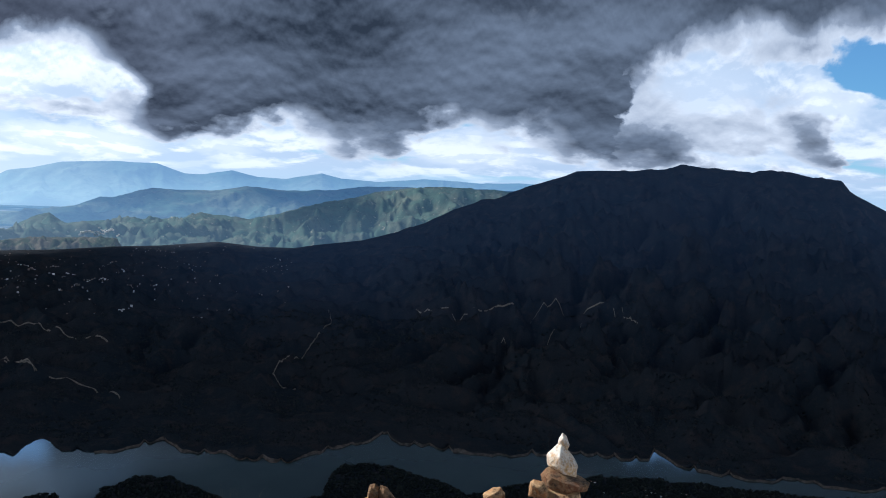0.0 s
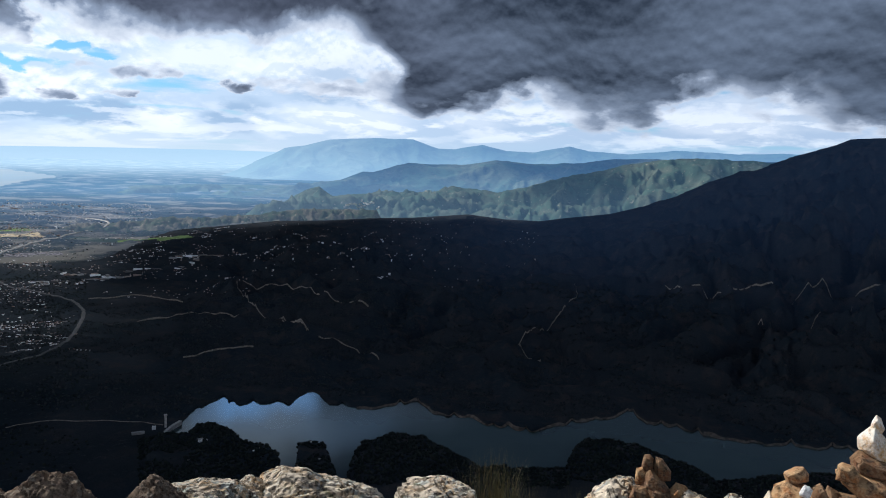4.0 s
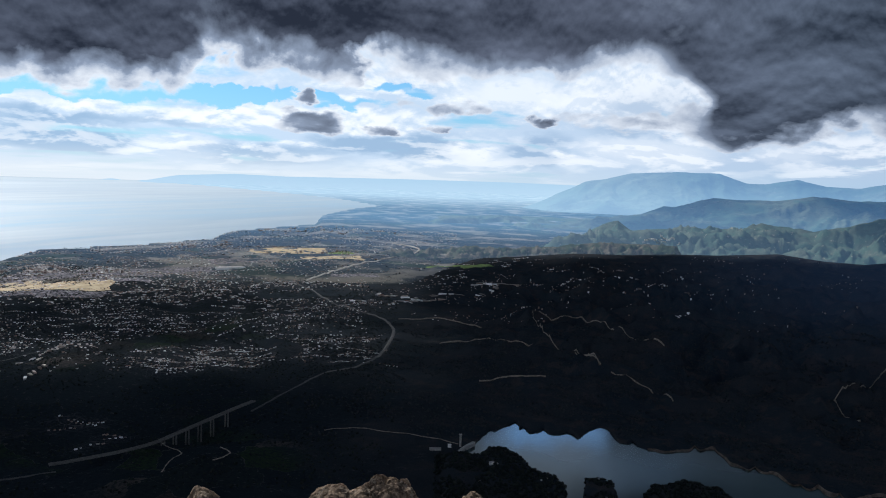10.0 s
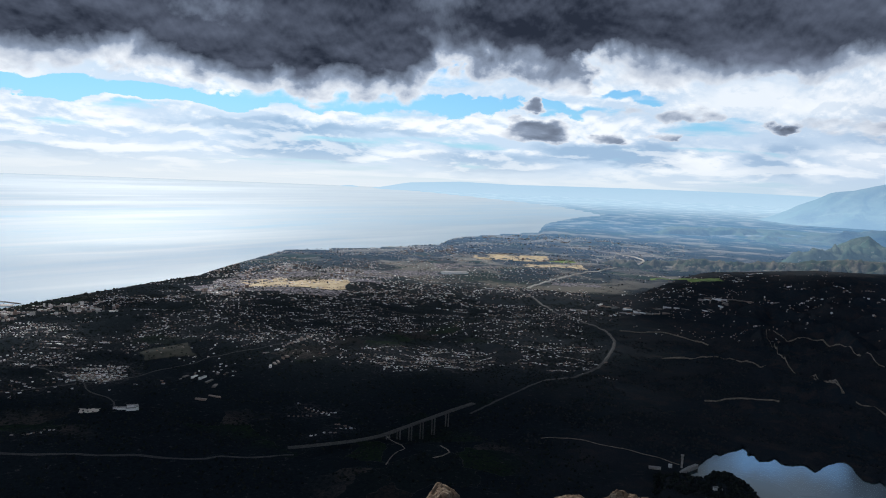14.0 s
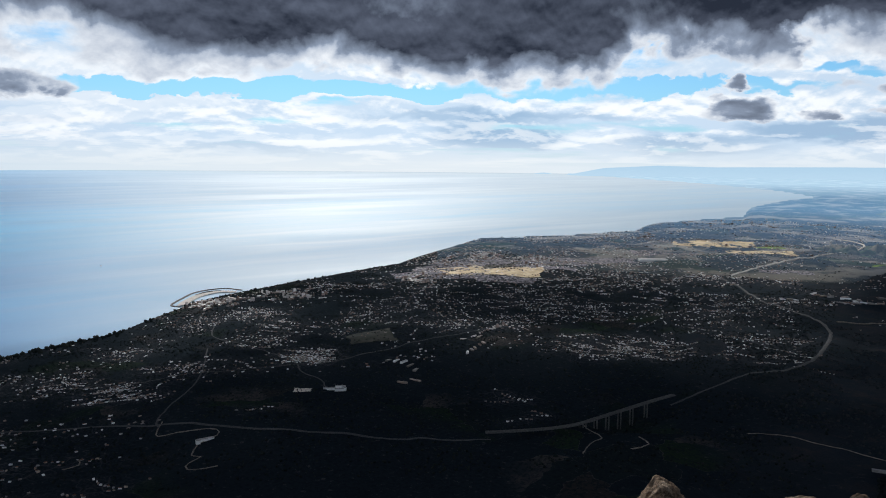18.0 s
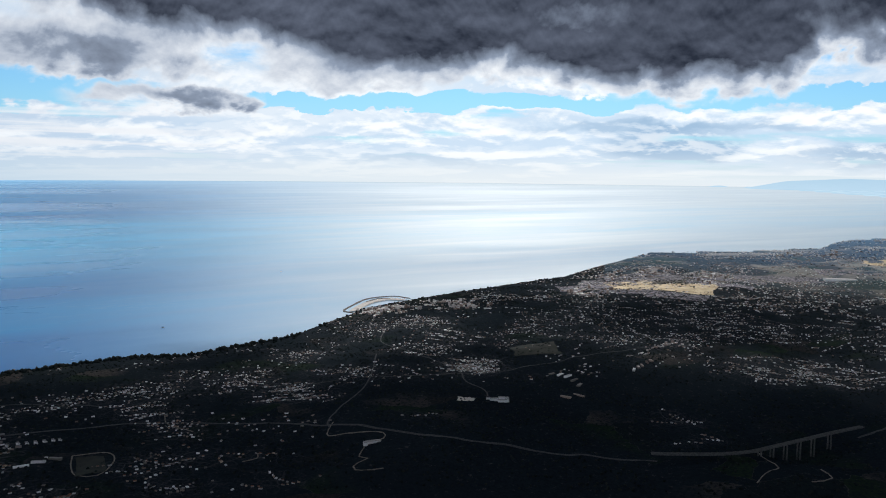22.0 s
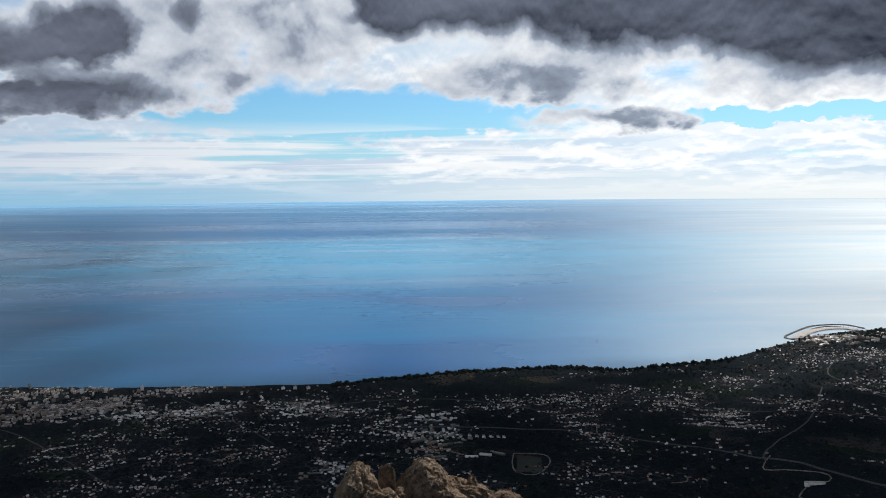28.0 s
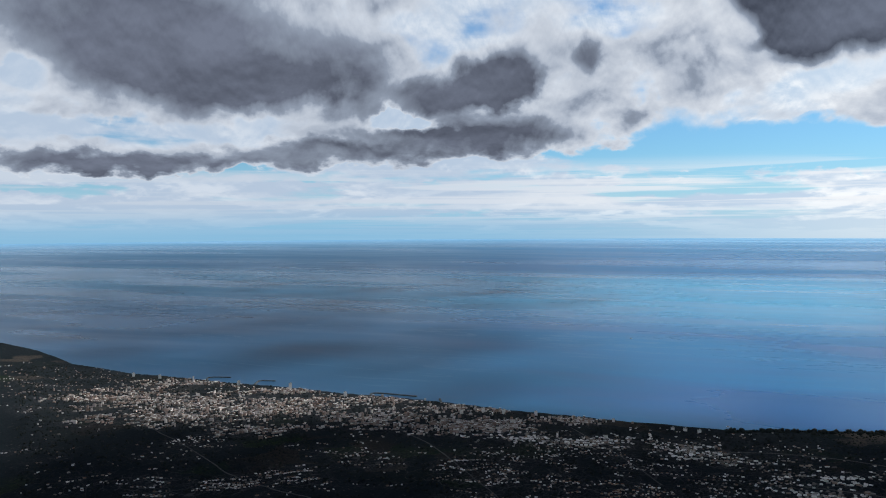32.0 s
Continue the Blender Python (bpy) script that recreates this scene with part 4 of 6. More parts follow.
def overcast(x, y):
    """1 where the land at x, y is to lie in the added cloud's shadow."""
    a, r = np.degrees(np.arctan2(-x, y)), np.hypot(x, y)
    edge = np.interp(a, (-180, -60, -32, 0, 10, 30, 42, 52, 57, 66, 71, 80, 88, 98, 112, 128, 140, 160, 180), (0, 600, 1000, 900, 800, 800, 600, 570, 560, 560, 660, 560, 452, 424, 408, 428, 410, 430, 0))
    hx, hy = x + drift.x * EYE / CLOUD_Z, y + drift.y * EYE / CLOUD_Z
    lit = np.hypot(hx, hy) < 85 + 12 * fbm(x / 60, y / 60, 2)
    near = r * (1 + np.where(a > 66, 0.015, 0.12) * fbm(x / 130, y / 130, 4)) < edge
    # scattered cells added to half shade the bay
    thick = 0.22 * smooth(114, 134, a + 6 * fbm(x / 260, y / 260, 3)) * smooth(175, 168, a) * smooth(0, 30, r - at(COAST, a) - 8) * smooth(2000, 800, r * (1 + 0.4 * fbm(x / 300 + 5, y / 300, 3)))
    bay = np.random.RandomState(8).rand(*x.shape) < thick
    # cells left open towards the sheet's edge, to let sun onto the plain's houses
    thin = (0.05 * smooth(235, 290, r) + 0.48 * smooth(310, 410, r)) * smooth(32, 44, a) * (1 - 0.55 * smooth(84, 104, a)) * (1 + 0.5 * fbm(x / 70, y / 70, 2))
    gaps = np.random.RandomState(9).rand(*x.shape) < thin
    drifting = (r > 1050) & (a > -30) & (a < 29) & (fbm(x / 230 + 3, y / 230, 3) > 0.05)
    return (near & ~lit & ~gaps) | bay | drifting


def shade_cloud():
    size = 18.0
    n = 120
    c = (np.arange(-n, n) + 0.5) * size
    X, Y = np.meshgrid(c, c)
    keep = overcast(X, Y)
    gx = (np.arange(-n, n + 1)) * size
    PX, PY = np.meshgrid(gx, gx)
    low = CLOUD_Z + 18 * fbm(PX / 90, PY / 90, 3)
    high = low + 7 + 3 * fbm(PX / 120 + 9, PY / 120, 3)
    m = 2 * n + 1
    verts = np.concatenate([np.stack([PX + drift.x, PY + drift.y, low], -1).reshape(-1, 3), np.stack([PX + drift.x, PY + drift.y, high], -1).reshape(-1, 3)])
    faces = []
    K = np.pad(keep, 1)
    for j, i in zip(*np.nonzero(keep)):
        a, b, c2, d = j * m + i, j * m + i + 1, (j + 1) * m + i + 1, (j + 1) * m + i
        up = m * m
        faces += [(a, d, c2, b), (a + up, b + up, c2 + up, d + up)]
        if not K[j, i + 1]: faces.append((a, b, b + up, a + up))
        if not K[j + 2, i + 1]: faces.append((c2, d, d + up, c2 + up))
        if not K[j + 1, i]: faces.append((d, a, a + up, d + up))
        if not K[j + 1, i + 2]: faces.append((b, c2, c2 + up, b + up))
    mesh = bpy.data.meshes.new("shade_cloud")
    mesh.from_pydata(verts.tolist(), [], faces)
    mesh.materials.append(M_SHADE_SHEET)
    return tagged(new("backdrop_cloud_cover", mesh), "unseen grey shading sheet shaped as cloud over the land", "cloud", kind="structure")


shade_cloud()

# ---- the country below: roads, houses, dam, viaduct ----


def part(name, bm, material, parent=None, label=""):
    mesh = bpy.data.meshes.new(name)
    bm.to_mesh(mesh)
    bm.free()
    mesh.materials.append(material)
    ob = new(name, mesh)
    ob.parent = parent
    if label:
        tagged(ob, label)
    return ob


def empty(name, place, yaw=0.0):
    ob = new(name)
    ob.matrix_world = Matrix.Translation(place) @ Matrix.Rotation(yaw, 4, "Z")
    return ob


def box(bm, size, centre, yaw=0.0, bevel=0.0):
    m = Matrix.Translation(centre) @ Matrix.Rotation(yaw, 4, "Z") @ Matrix.Diagonal((*size, 1))
    made = bmesh.ops.create_cube(bm, size=1.0, matrix=m)
    if bevel:
        edges = {e for v in made["verts"] for e in v.link_edges}
        bmesh.ops.bevel(bm, geom=list(edges), offset=bevel, segments=1, affect="EDGES")


def along(points, step=3.0):
    """A smooth line through points given as azimuth and radius, in plan metres."""
    p = np.array([(-r * math.sin(radians(a)), r * math.cos(radians(a))) for a, r in points])
    p = np.vstack([2 * p[0] - p[1], p, 2 * p[-1] - p[-2]])
    out = []
    for i in range(1, len(p) - 2):
        n = max(2, int(np.hypot(*(p[i + 1] - p[i])) / step))
        for t in np.linspace(0, 1, n, endpoint=False):
            a, b, c, d = p[i - 1:i + 3]
            out.append(0.5 * (2 * b + (c - a) * t + (2 * a - 5 * b + 4 * c - d) * t * t + (3 * b - a - 3 * c + d) * t ** 3))
    out.append(p[-2])
    return np.array(out)


def height_xy(x, y):
    return height(np.degrees(np.arctan2(-np.asarray(x), np.asarray(y))), np.hypot(x, y))


ROADSIDE = []


def ribbon(name, points, width, material, label, lift=0.16, step=2.5, level=None):
    line = along(points, step)
    way = np.gradient(line, axis=0)
    way /= np.linalg.norm(way, axis=1)[:, None] + 1e-9
    side = np.stack([-way[:, 1], way[:, 0]], 1)
    v = np.linspace(-0.5, 0.5, 4)[:, None]
    ROADSIDE.append(line)
    X, Y = line[:, 0] + side[:, 0] * v * width, line[:, 1] + side[:, 1] * v * width
    Z = np.maximum(height_xy(X, Y), height_xy(line[:, 0], line[:, 1])[None]) + lift
    if level is not None:
        Z = np.maximum(Z, level)
    Z[0] -= lift * 1.5
    Z[-1] -= lift * 1.5
    return tagged(sheet(name, X, Y, Z, material), label, "road", kind="structure")


ribbon("road_far_motorway", ((46.4, 668), (44.5, 723), (42.0, 808), (40.3, 865), (39.2, 906), (38.6, 974), (39.1, 1013), (40.4, 1040)), 3.2, M_CONCRETE, "pale sunlit motorway bending across the hazy plain", 0.9)
HIGHWAY = "grey two-lane motorway curving through dark country"
MOTORWAY = ((44.7, 353), (42.9, 366), (41.4, 390), (40.5, 425), (40.2, 461), (41.0, 492), (42.6, 512), (43.8, 539), (44.9, 580), (46.1, 620), (47.2, 662), (44.6, 736), (42.3, 844), (39.7, 932), (38.7, 991), (38.9, 1067))
ribbon("road_motorway", MOTORWAY, 2.2, M_ROAD, HIGHWAY, 0.3)
ribbon("road_motorway_east", ((109.4, 315), (105.7, 312), (101.8, 311), (97.9, 310), (94.5, 306), (91.1, 297), (87.6, 290), (84.6, 279), (80.6, 268), (78.4, 264), (74.8, 257), (71.3, 255), (67.9, 253), (62.0, 254)), 1.5, M_ROAD, HIGHWAY)
ribbon("road_motorway_west", ((49.8, 308), (47.6, 325), (44.7, 353)), 1.4, M_ROAD, HIGHWAY)
LANE = "winding pale country lane on dark slopes"
for pts in (((84.5, 282), (84.8, 270), (82.2, 268), (81.0, 266), (81.0, 261), (82.3, 257), (82.7, 249), (82.1, 247), (83.1, 240), (82.5, 235), (81.0, 237)),
            ((101.4, 280), (99.3, 280), (98.9, 270), (99.9, 257), (101.2, 260), (101.5, 270), (101.4, 280)), ((90.7, 253), (89.7, 256), (89.7, 261)), ((95.7, 318), (95.5, 306), (93.9, 293)),
            ((55.6, 240), (55.1, 249), (54.3, 260), (55.3, 268), (55.5, 275)), ((52.3, 246), (51.1, 251), (51.8, 257)), ((44.8, 278), (42.9, 281), (39.8, 275), (36.6, 270), (35.4, 265))):
    ribbon("lane", pts, 0.55, M_TRACK, LANE)
for pts in (((7.5, 498), (7.3, 449), (8.2, 427), (8.7, 413), (11.0, 366), (10.9, 354), (9.6, 336)), ((1.5, 492), (-0.7, 475), (-4.8, 470), (-8.3, 478), (-10.7, 474), (-12.0, 467), (-13.6, 433)),
            ((39.9, 494), (37.1, 500), (34.1, 473)), ((30.6, 500), (29.9, 454), (29.3, 423), (27.5, 403), (25.8, 373)), ((25.1, 371), (22.4, 357), (20.9, 335)), ((34.1, 347), (32.0, 350), (29.5, 350)),
            ((30.2, 502), (27.0, 500), (24.4, 443), (21.7, 415)), ((37, 420), (33, 432), (30.5, 414)), ((27.6, 400), (26.5, 388), (25.9, 373)), ((-2.9, 414), (-6.0, 416), (-8.7, 438), (-10.2, 471))):
    ribbon("lane", pts, 0.3, M_TRACK, "narrow dirt track across a wooded hillside", 0.6)
for pts in (((80.8, 470), (81.2, 443), (80.8, 424), (78, 390), (75.8, 361), (75.3, 346), (73.9, 328), (73.7, 319)), ((84.7, 276), (84.8, 286), (83.5, 312), (82.0, 345), (81.5, 400)), ((60, 420), (66, 400), (72, 365), (80, 350), (90, 352)),
            ((118, 300), (121, 340), (124, 385)), ((128, 262), (131, 300), (134, 350), (138, 400)), ((98, 330), (104, 352), (110, 360), (118, 352)), ((140, 262), (146, 300), (150, 350), (154, 430)), ((48, 500), (54, 520), (60, 560), (64, 640))):
    ribbon("road", pts, 0.8, M_ROAD, "grey town road between houses")


def patch(name, a, r, wide, deep, turn, material, label, category):
    """A field, draped on the ground."""
    c = ground_at(a, r)
    u, v = np.meshgrid(np.linspace(-0.5, 0.5, 14), np.linspace(-0.5, 0.5, 10))
    wob = 1 + 0.12 * fbm(u * 3 + a, v * 3 + r, 2)
    th = radians(a + turn)
    X = c.x + (u * wide * math.cos(th) - v * deep * math.sin(th)) * wob
    Y = c.y + (u * wide * math.sin(th) + v * deep * math.cos(th)) * wob
    return tagged(sheet(name, X, Y, height_xy(X, Y) + 0.22, material), label, category, kind="structure")


patch("field_stubble", 62.0, 630, 74, 36, -4, M_STRAW, "golden stubble field lit by the sun", "field")
patch("field_stubble", 64.5, 660, 40, 26, 8, M_STRAW, "golden stubble field lit by the sun", "field")
patch("field_stubble", 44.5, 830, 60, 36, 8, M_STRAW, "pale dry field in sunlight", "field")
patch("field_stubble", 47.5, 900, 80, 40, 0, M_STRAW, "pale dry field in sunlight", "field")
for a, r, w, dd, turn in ((65.6, 673, 44, 40, 0), (62.3, 680, 50, 30, 4), (58.5, 650, 50, 30, -5), (64.6, 608, 46, 26, 6), (61.0, 598, 40, 20, -8), (67.2, 640, 40, 34, 12), (58.2, 690, 60, 30, 0), (55.0, 730, 70, 30, 5), (63.5, 705, 70, 30, -6), (50.5, 790, 60, 34, 8), (43.0, 700, 40, 18, 0)):
    patch("field_bare", a, r, w, dd, turn, M_LOT, "bare pale building land in the sun", "field")
patch("field_grass", 34.6, 770, 30, 26, 10, M_GREEN, "bright green golf grass in sunlight", "field")
patch("field_grass", 36.6, 775, 40, 16, 0, M_GREEN, "bright green golf grass in sunlight", "field")
patch("field_grass", 44.0, 880, 26, 22, 20, M_GREEN, "bright green golf grass in sunlight", "field")
patch("field_grass", 70.5, 405, 22, 20, 10, M_PADDOCK, "dark green playing field beside the houses", "field")
patch("field_grass", 100.3, 268, 8, 18, 0, M_PADDOCK, "dark green paddock inside an oval lane", "field")
patch("pitch", 75.2, 311, 6.6, 9.5, -4, M_SAND, "pale sand sports pitch", "pitch")

rng = np.random.RandomState(11)


LOTS = []


def buildings(name, boxes, label, category, walls=None):
    """Many small buildings as one mesh. Each one: x, y, z, width, depth, height, turn, and whether its roof is flat."""
    LOTS.extend(b[:2] for b in boxes)
    verts, faces, mats = [], [], []
    for x, y, z, w, d, h, turn, flat in boxes:
        c, s = math.cos(turn), math.sin(turn)
        base = len(verts)

        def put(px, py, pz):
            verts.append((x + px * c - py * s, y + px * s + py * c, z + pz))
        for pz in (-0.8, h):
            for px, py in ((-w / 2, -d / 2), (w / 2, -d / 2), (w / 2, d / 2), (-w / 2, d / 2)):
                put(px, py, pz)
        q = [(0, 1, 5, 4), (1, 2, 6, 5), (2, 3, 7, 6), (3, 0, 4, 7)]
        m = [0, 0, 0, 0]
        if flat:
            q.append((4, 5, 6, 7))
            m.append(2)
        else:
            rise = 0.28 * min(w, d)
            put(-w * 0.22, 0, h + rise)
            put(w * 0.22, 0, h + rise)
            q += [(4, 5, 9, 8), (6, 7, 8, 9), (5, 6, 9), (7, 4, 8)]
            m += [1, 1, 1, 1]
        faces += [tuple(base + k for k in f) for f in q]
        mats += m
    mesh = bpy.data.meshes.new(name)
    mesh.from_pydata(verts, [], faces)
    for material in (walls or M_WALL, M_ROOF, M_WHITE if walls == M_WHITE else M_FLATROOF):
        mesh.materials.append(material)
    mesh.polygons.foreach_set("material_index", np.array(mats, np.int32))
    return tagged(new(name, mesh), label, category, kind="stuff")


KINDS = {
    "v": ("houses", "white villas with clay roofs among dark gardens", "houses"),
    "r": ("row_houses", "close rows of white and tan terraced houses", "houses"),
    "a": ("apartment_blocks", "pale flat-roofed apartment blocks close together", "buildings"),
    "b": ("long_blocks", "long white flat-roofed buildings", "buildings")}


def unit_mesh(name, points, faces, material):
    mesh = bpy.data.meshes.new(name)
    mesh.from_pydata(points, [], faces)
    mesh.materials.append(material)
    return mesh


SQUARE = ((-0.5, -0.5), (0.5, -0.5), (0.5, 0.5), (-0.5, 0.5))
TONES = {"white": M_WHITE, "tan": M_TAN, "grey": M_GREY}
WALLS = {tone: unit_mesh("walls", [(x, y, z) for z in (-1.5, 1.0) for x, y in SQUARE], [(0, 1, 5, 4), (1, 2, 6, 5), (2, 3, 7, 6), (3, 0, 4, 7), (4, 5, 6, 7)], m) for tone, m in TONES.items()}
EAVE = [(x * 1.12, y * 1.12, z) for z in (0.98, 1.06) for x, y in SQUARE]
RIDGED = unit_mesh("roof", EAVE + [(-0.24, 0, 1.6), (0.24, 0, 1.6)], [(3, 2, 1, 0), (0, 1, 5, 4), (1, 2, 6, 5), (2, 3, 7, 6), (3, 0, 4, 7), (4, 5, 9, 8), (6, 7, 8, 9), (5, 6, 9), (7, 4, 8)], M_TILE)
RIM = [(x * k, y * k, z) for k, z in ((1.04, 0.96), (1.04, 1.14), (0.9, 1.14), (0.9, 1.04)) for x, y in SQUARE]
TERRACE = {tone: unit_mesh("roof", RIM, [(3, 2, 1, 0)] + [(4 * k + i, 4 * k + (i + 1) % 4, 4 * k + 4 + (i + 1) % 4, 4 * k + 4 + i) for k in range(3) for i in range(4)] + [(12, 13, 14, 15)], m) for tone, m in TONES.items()}
SINGLE = [0]


def house(x, y, z, w, d, h, turn, flat):
    """One small house with its roof."""
    tone = str(rng.choice(("white", "tan", "grey"), p=(0.24, 0.36, 0.40)))
    root = new("house", WALLS[tone])
    root.matrix_world = Matrix.Translation((x, y, z)) @ Matrix.Rotation(turn, 4, "Z") @ Matrix.Diagonal((w, d, h, 1))
    tagged(root, "small %s house with a %s among dark trees" % (tone, "flat roof" if flat else "clay tile roof"), "house", "houses of the foothill estates")
    roof = new("roof", TERRACE[tone] if flat else RIDGED)
    roof.parent = root
    SINGLE[0] += 1


def district(a, r, wide, deep, count, kind):
    """A quarter of houses round azimuth a and radius r; wide in degrees, deep in metres. Houses stand along short bent streets."""
    boxes = []
    per_m = math.degrees(1.0 / r)
    close = kind == "r"
    lead = rng.uniform(-0.5, 0.5)
    while len(boxes) < count:
        cu, cv = rng.uniform(-1, 1, 2) if close else np.clip(rng.normal(0, 0.55, 2), -1.4, 1.4)
        heading, bend = (lead + rng.normal(0, 0.18), rng.normal(0, 0.07)) if close else (rng.normal(0, 0.6), rng.normal(0, 0.12))
        gap = {"v": 1.5, "r": 0.85, "a": 2.0, "b": 5.0}[kind]
        px, py = cu * wide / per_m, cv * deep
        for k in range(rng.randint(5, 14) if close else rng.randint(2, 8)):
            px, py = px + gap * math.cos(heading) * rng.uniform(0.9, 1.3), py + gap * math.sin(heading)
            heading += bend
            if rng.rand() < 0.22:
                continue
            pa, pr = a + px * per_m + rng.normal(0, 0.2) * per_m, r + py + rng.normal(0, 0.2)
            if 36 < pa and pr > np.interp(pa, *COAST) - 4:
                pr = float(np.interp(pa, *COAST)) - rng.uniform(4, 16)
            g = ground_at(pa, pr)
            if kind == "a":
                tall = (0.4, 0.7, 1.0, 1.6) if r > 370 else (0.3, 0.4, 0.5, 0.7)
                w, d, h = rng.uniform(0.6, 1.9), rng.uniform(0.5, 0.9), rng.choice(tall, p=(0.4, 0.35, 0.18, 0.07))
            elif kind == "b":
                w, d, h = rng.uniform(2.5, 5.0), rng.uniform(0.8, 1.3), rng.uniform(0.4, 0.7)
            else:
                w, d, h = rng.uniform(0.35, 1.05), rng.uniform(0.3, 0.7), rng.uniform(0.2, 0.42)
            grow = 1.0 if r < 540 else 1.5
            w, d, h = w * grow, d * grow, h * grow
            boxes.append((g.x, g.y, g.z, w, d, h, radians(a) + heading + rng.normal(0, 0.12), rng.rand() < (0.95 if kind in "ab" else 0.5)))
    if kind in "vr" and 76 < a < 125 and r < 306 and SINGLE[0] < 290:
        LOTS.extend(b[:2] for b in boxes)
        for b in boxes:
            house(*b)
        return
    name, label, category = KINDS[kind]
    buildings(name, boxes, label, category, M_CITY if kind == "a" and r > 370 else None)


district(50.4, 393, 2.3, 21, 255, "r")
district(43.7, 414, 2.7, 33, 285, "r")
district(46.4, 491, 1.9, 21, 90, "v")
district(55.0, 383, 2.3, 11, 105, "r")
district(57.9, 465, 3.1, 9, 60, "v")
district(60.2, 422, 1.2, 10, 30, "a")
district(53.6, 365, 2.3, 6, 60, "v")
district(55.6, 501, 3.1, 21, 135, "v")
district(59.2, 518, 2.3, 27, 120, "v")
district(45.7, 530, 2.3, 21, 90, "v")
district(41.5, 552, 1.9, 23, 60, "v")
district(39.2, 566, 2.3, 19, 14, "b")
district(35.3, 584, 0.8, 21, 8, "b")
district(32.2, 634, 1.6, 30, 20, "b")
district(28.4, 670, 3.1, 90, 50, "v")
district(24.5, 630, 6.6, 90, 110, "v")
district(31.5, 799, 1.8, 43, 70, "r")
district(19.9, 576, 3.5, 90, 60, "v")
district(44.9, 642, 3.9, 46, 100, "v")
district(52.9, 659, 5.8, 46, 150, "v")
district(56.3, 584, 5.8, 28, 180, "v")
district(49.4, 552, 3.9, 27, 135, "v")
district(58.6, 531, 3.1, 19, 90, "v")
district(52.9, 975, 4.7, 60, 80, "a")
district(46.9, 1197, 3.1, 83, 70, "a")
district(42.8, 1200, 2.3, 84, 50, "a")
district(41.6, 797, 3.1, 47, 70, "v")
district(36.1, 688, 3.5, 53, 70, "v")
district(36.9, 787, 2.3, 37, 40, "v")
district(59.3, 306, 0.8, 4, 8, "v")
district(57.0, 281, 0.8, 4, 6, "v")
district(59.3, 275, 1.2, 4, 7, "v")
district(30.2, 537, 2.3, 33, 21, "v")
district(39.5, 374, 0.5, 4, 7, "v")
district(63.0, 721, 2.3, 47, 170, "a")
district(58.7, 702, 1.9, 36, 140, "a")
district(66.9, 606, 1.9, 25, 80, "a")
district(55.7, 566, 2.3, 24, 90, "v")
district(62.1, 508, 6.6, 49, 330, "v")
district(52.7, 484, 5.8, 43, 255, "v")
district(65.2, 438, 3.1, 29, 180, "v")
district(59.4, 453, 2.3, 18, 105, "v")
district(52.6, 396, 3.9, 19, 255, "r")
district(44.3, 437, 2.7, 27, 120, "v")
district(71.9, 590, 2.3, 26, 150, "v")
district(75.8, 561, 1.9, 19, 80, "a")
district(80.4, 540, 1.8, 19, 150, "a")
district(79.7, 483, 2.3, 21, 90, "v")
district(82.3, 454, 2.3, 24, 90, "v")
district(86.0, 414, 1.9, 15, 80, "v")
district(71.1, 450, 2.3, 25, 105, "v")
district(68.4, 475, 2.7, 27, 120, "v")
district(77.4, 493, 2.3, 22, 120, "v")
district(74.0, 375, 1.5, 14, 495, "r")
district(75.8, 443, 1.9, 15, 105, "r")
district(89.9, 365, 1.6, 15, 90, "r")
district(86.1, 338, 1.4, 16, 130, "r")
district(81.6, 355, 1.9, 18, 70, "v")
district(95.6, 363, 1.9, 17, 70, "v")
district(96.5, 341, 1.6, 15, 70, "v")
district(94.5, 305, 1.6, 5, 30, "v")
district(62.5, 390, 0.4, 6, 8, "b")
district(67.0, 326, 0.5, 4, 3, "b")
district(59.8, 302, 0.6, 4, 8, "v")
district(94.1, 259, 1.6, 7, 24, "v")
district(88.4, 235, 1.6, 4, 14, "v")
district(89.7, 261, 1.2, 8, 10, "v")
district(56.5, 793, 3.5, 46, 80, "v")
district(47.6, 897, 3.9, 56, 90, "v")
district(43.3, 879, 2.3, 42, 40, "a")
district(130.0, 389, 2.3, 11, 182, "a")
district(127.1, 382, 2.3, 9, 117, "a")
district(124.4, 352, 2.3, 9, 43, "v")
district(120.1, 364, 1.9, 7, 50, "a")
district(115.3, 357, 1.6, 8, 50, "a")
district(112.3, 338, 2.3, 7, 37, "v")
district(121.0, 289, 2.3, 6, 49, "r")
district(117.7, 289, 1.6, 9, 24, "v")
district(109.2, 321, 1.6, 6, 37, "v")
district(108.0, 304, 1.8, 5, 50, "a")
district(105.3, 300, 2.7, 6, 60, "a")
district(106.1, 283, 1.6, 11, 90, "r")
district(100.9, 344, 2.3, 11, 80, "v")
district(98.1, 354, 1.6, 10, 70, "v")
district(96.6, 327, 1.6, 8, 60, "r")
district(90.1, 362, 1.9, 15, 80, "v")
district(86.7, 337, 1.5, 14, 130, "r")
district(84.5, 325, 0.8, 5, 34, "v")
district(82.8, 364, 1.9, 9, 60, "v")
district(92.7, 386, 1.6, 8, 34, "v")
district(77.2, 409, 1.9, 16, 135, "v")
district(102.3, 241, 1.2, 6, 50, "r")
district(94.6, 261, 1.2, 5, 26, "v")
district(113.5, 265, 1.8, 7, 60, "a")
district(123.9, 268, 7.8, 15, 148, "v")
district(128.9, 312, 3.9, 20, 93, "v")
district(128.3, 262, 4.7, 7, 55, "v")
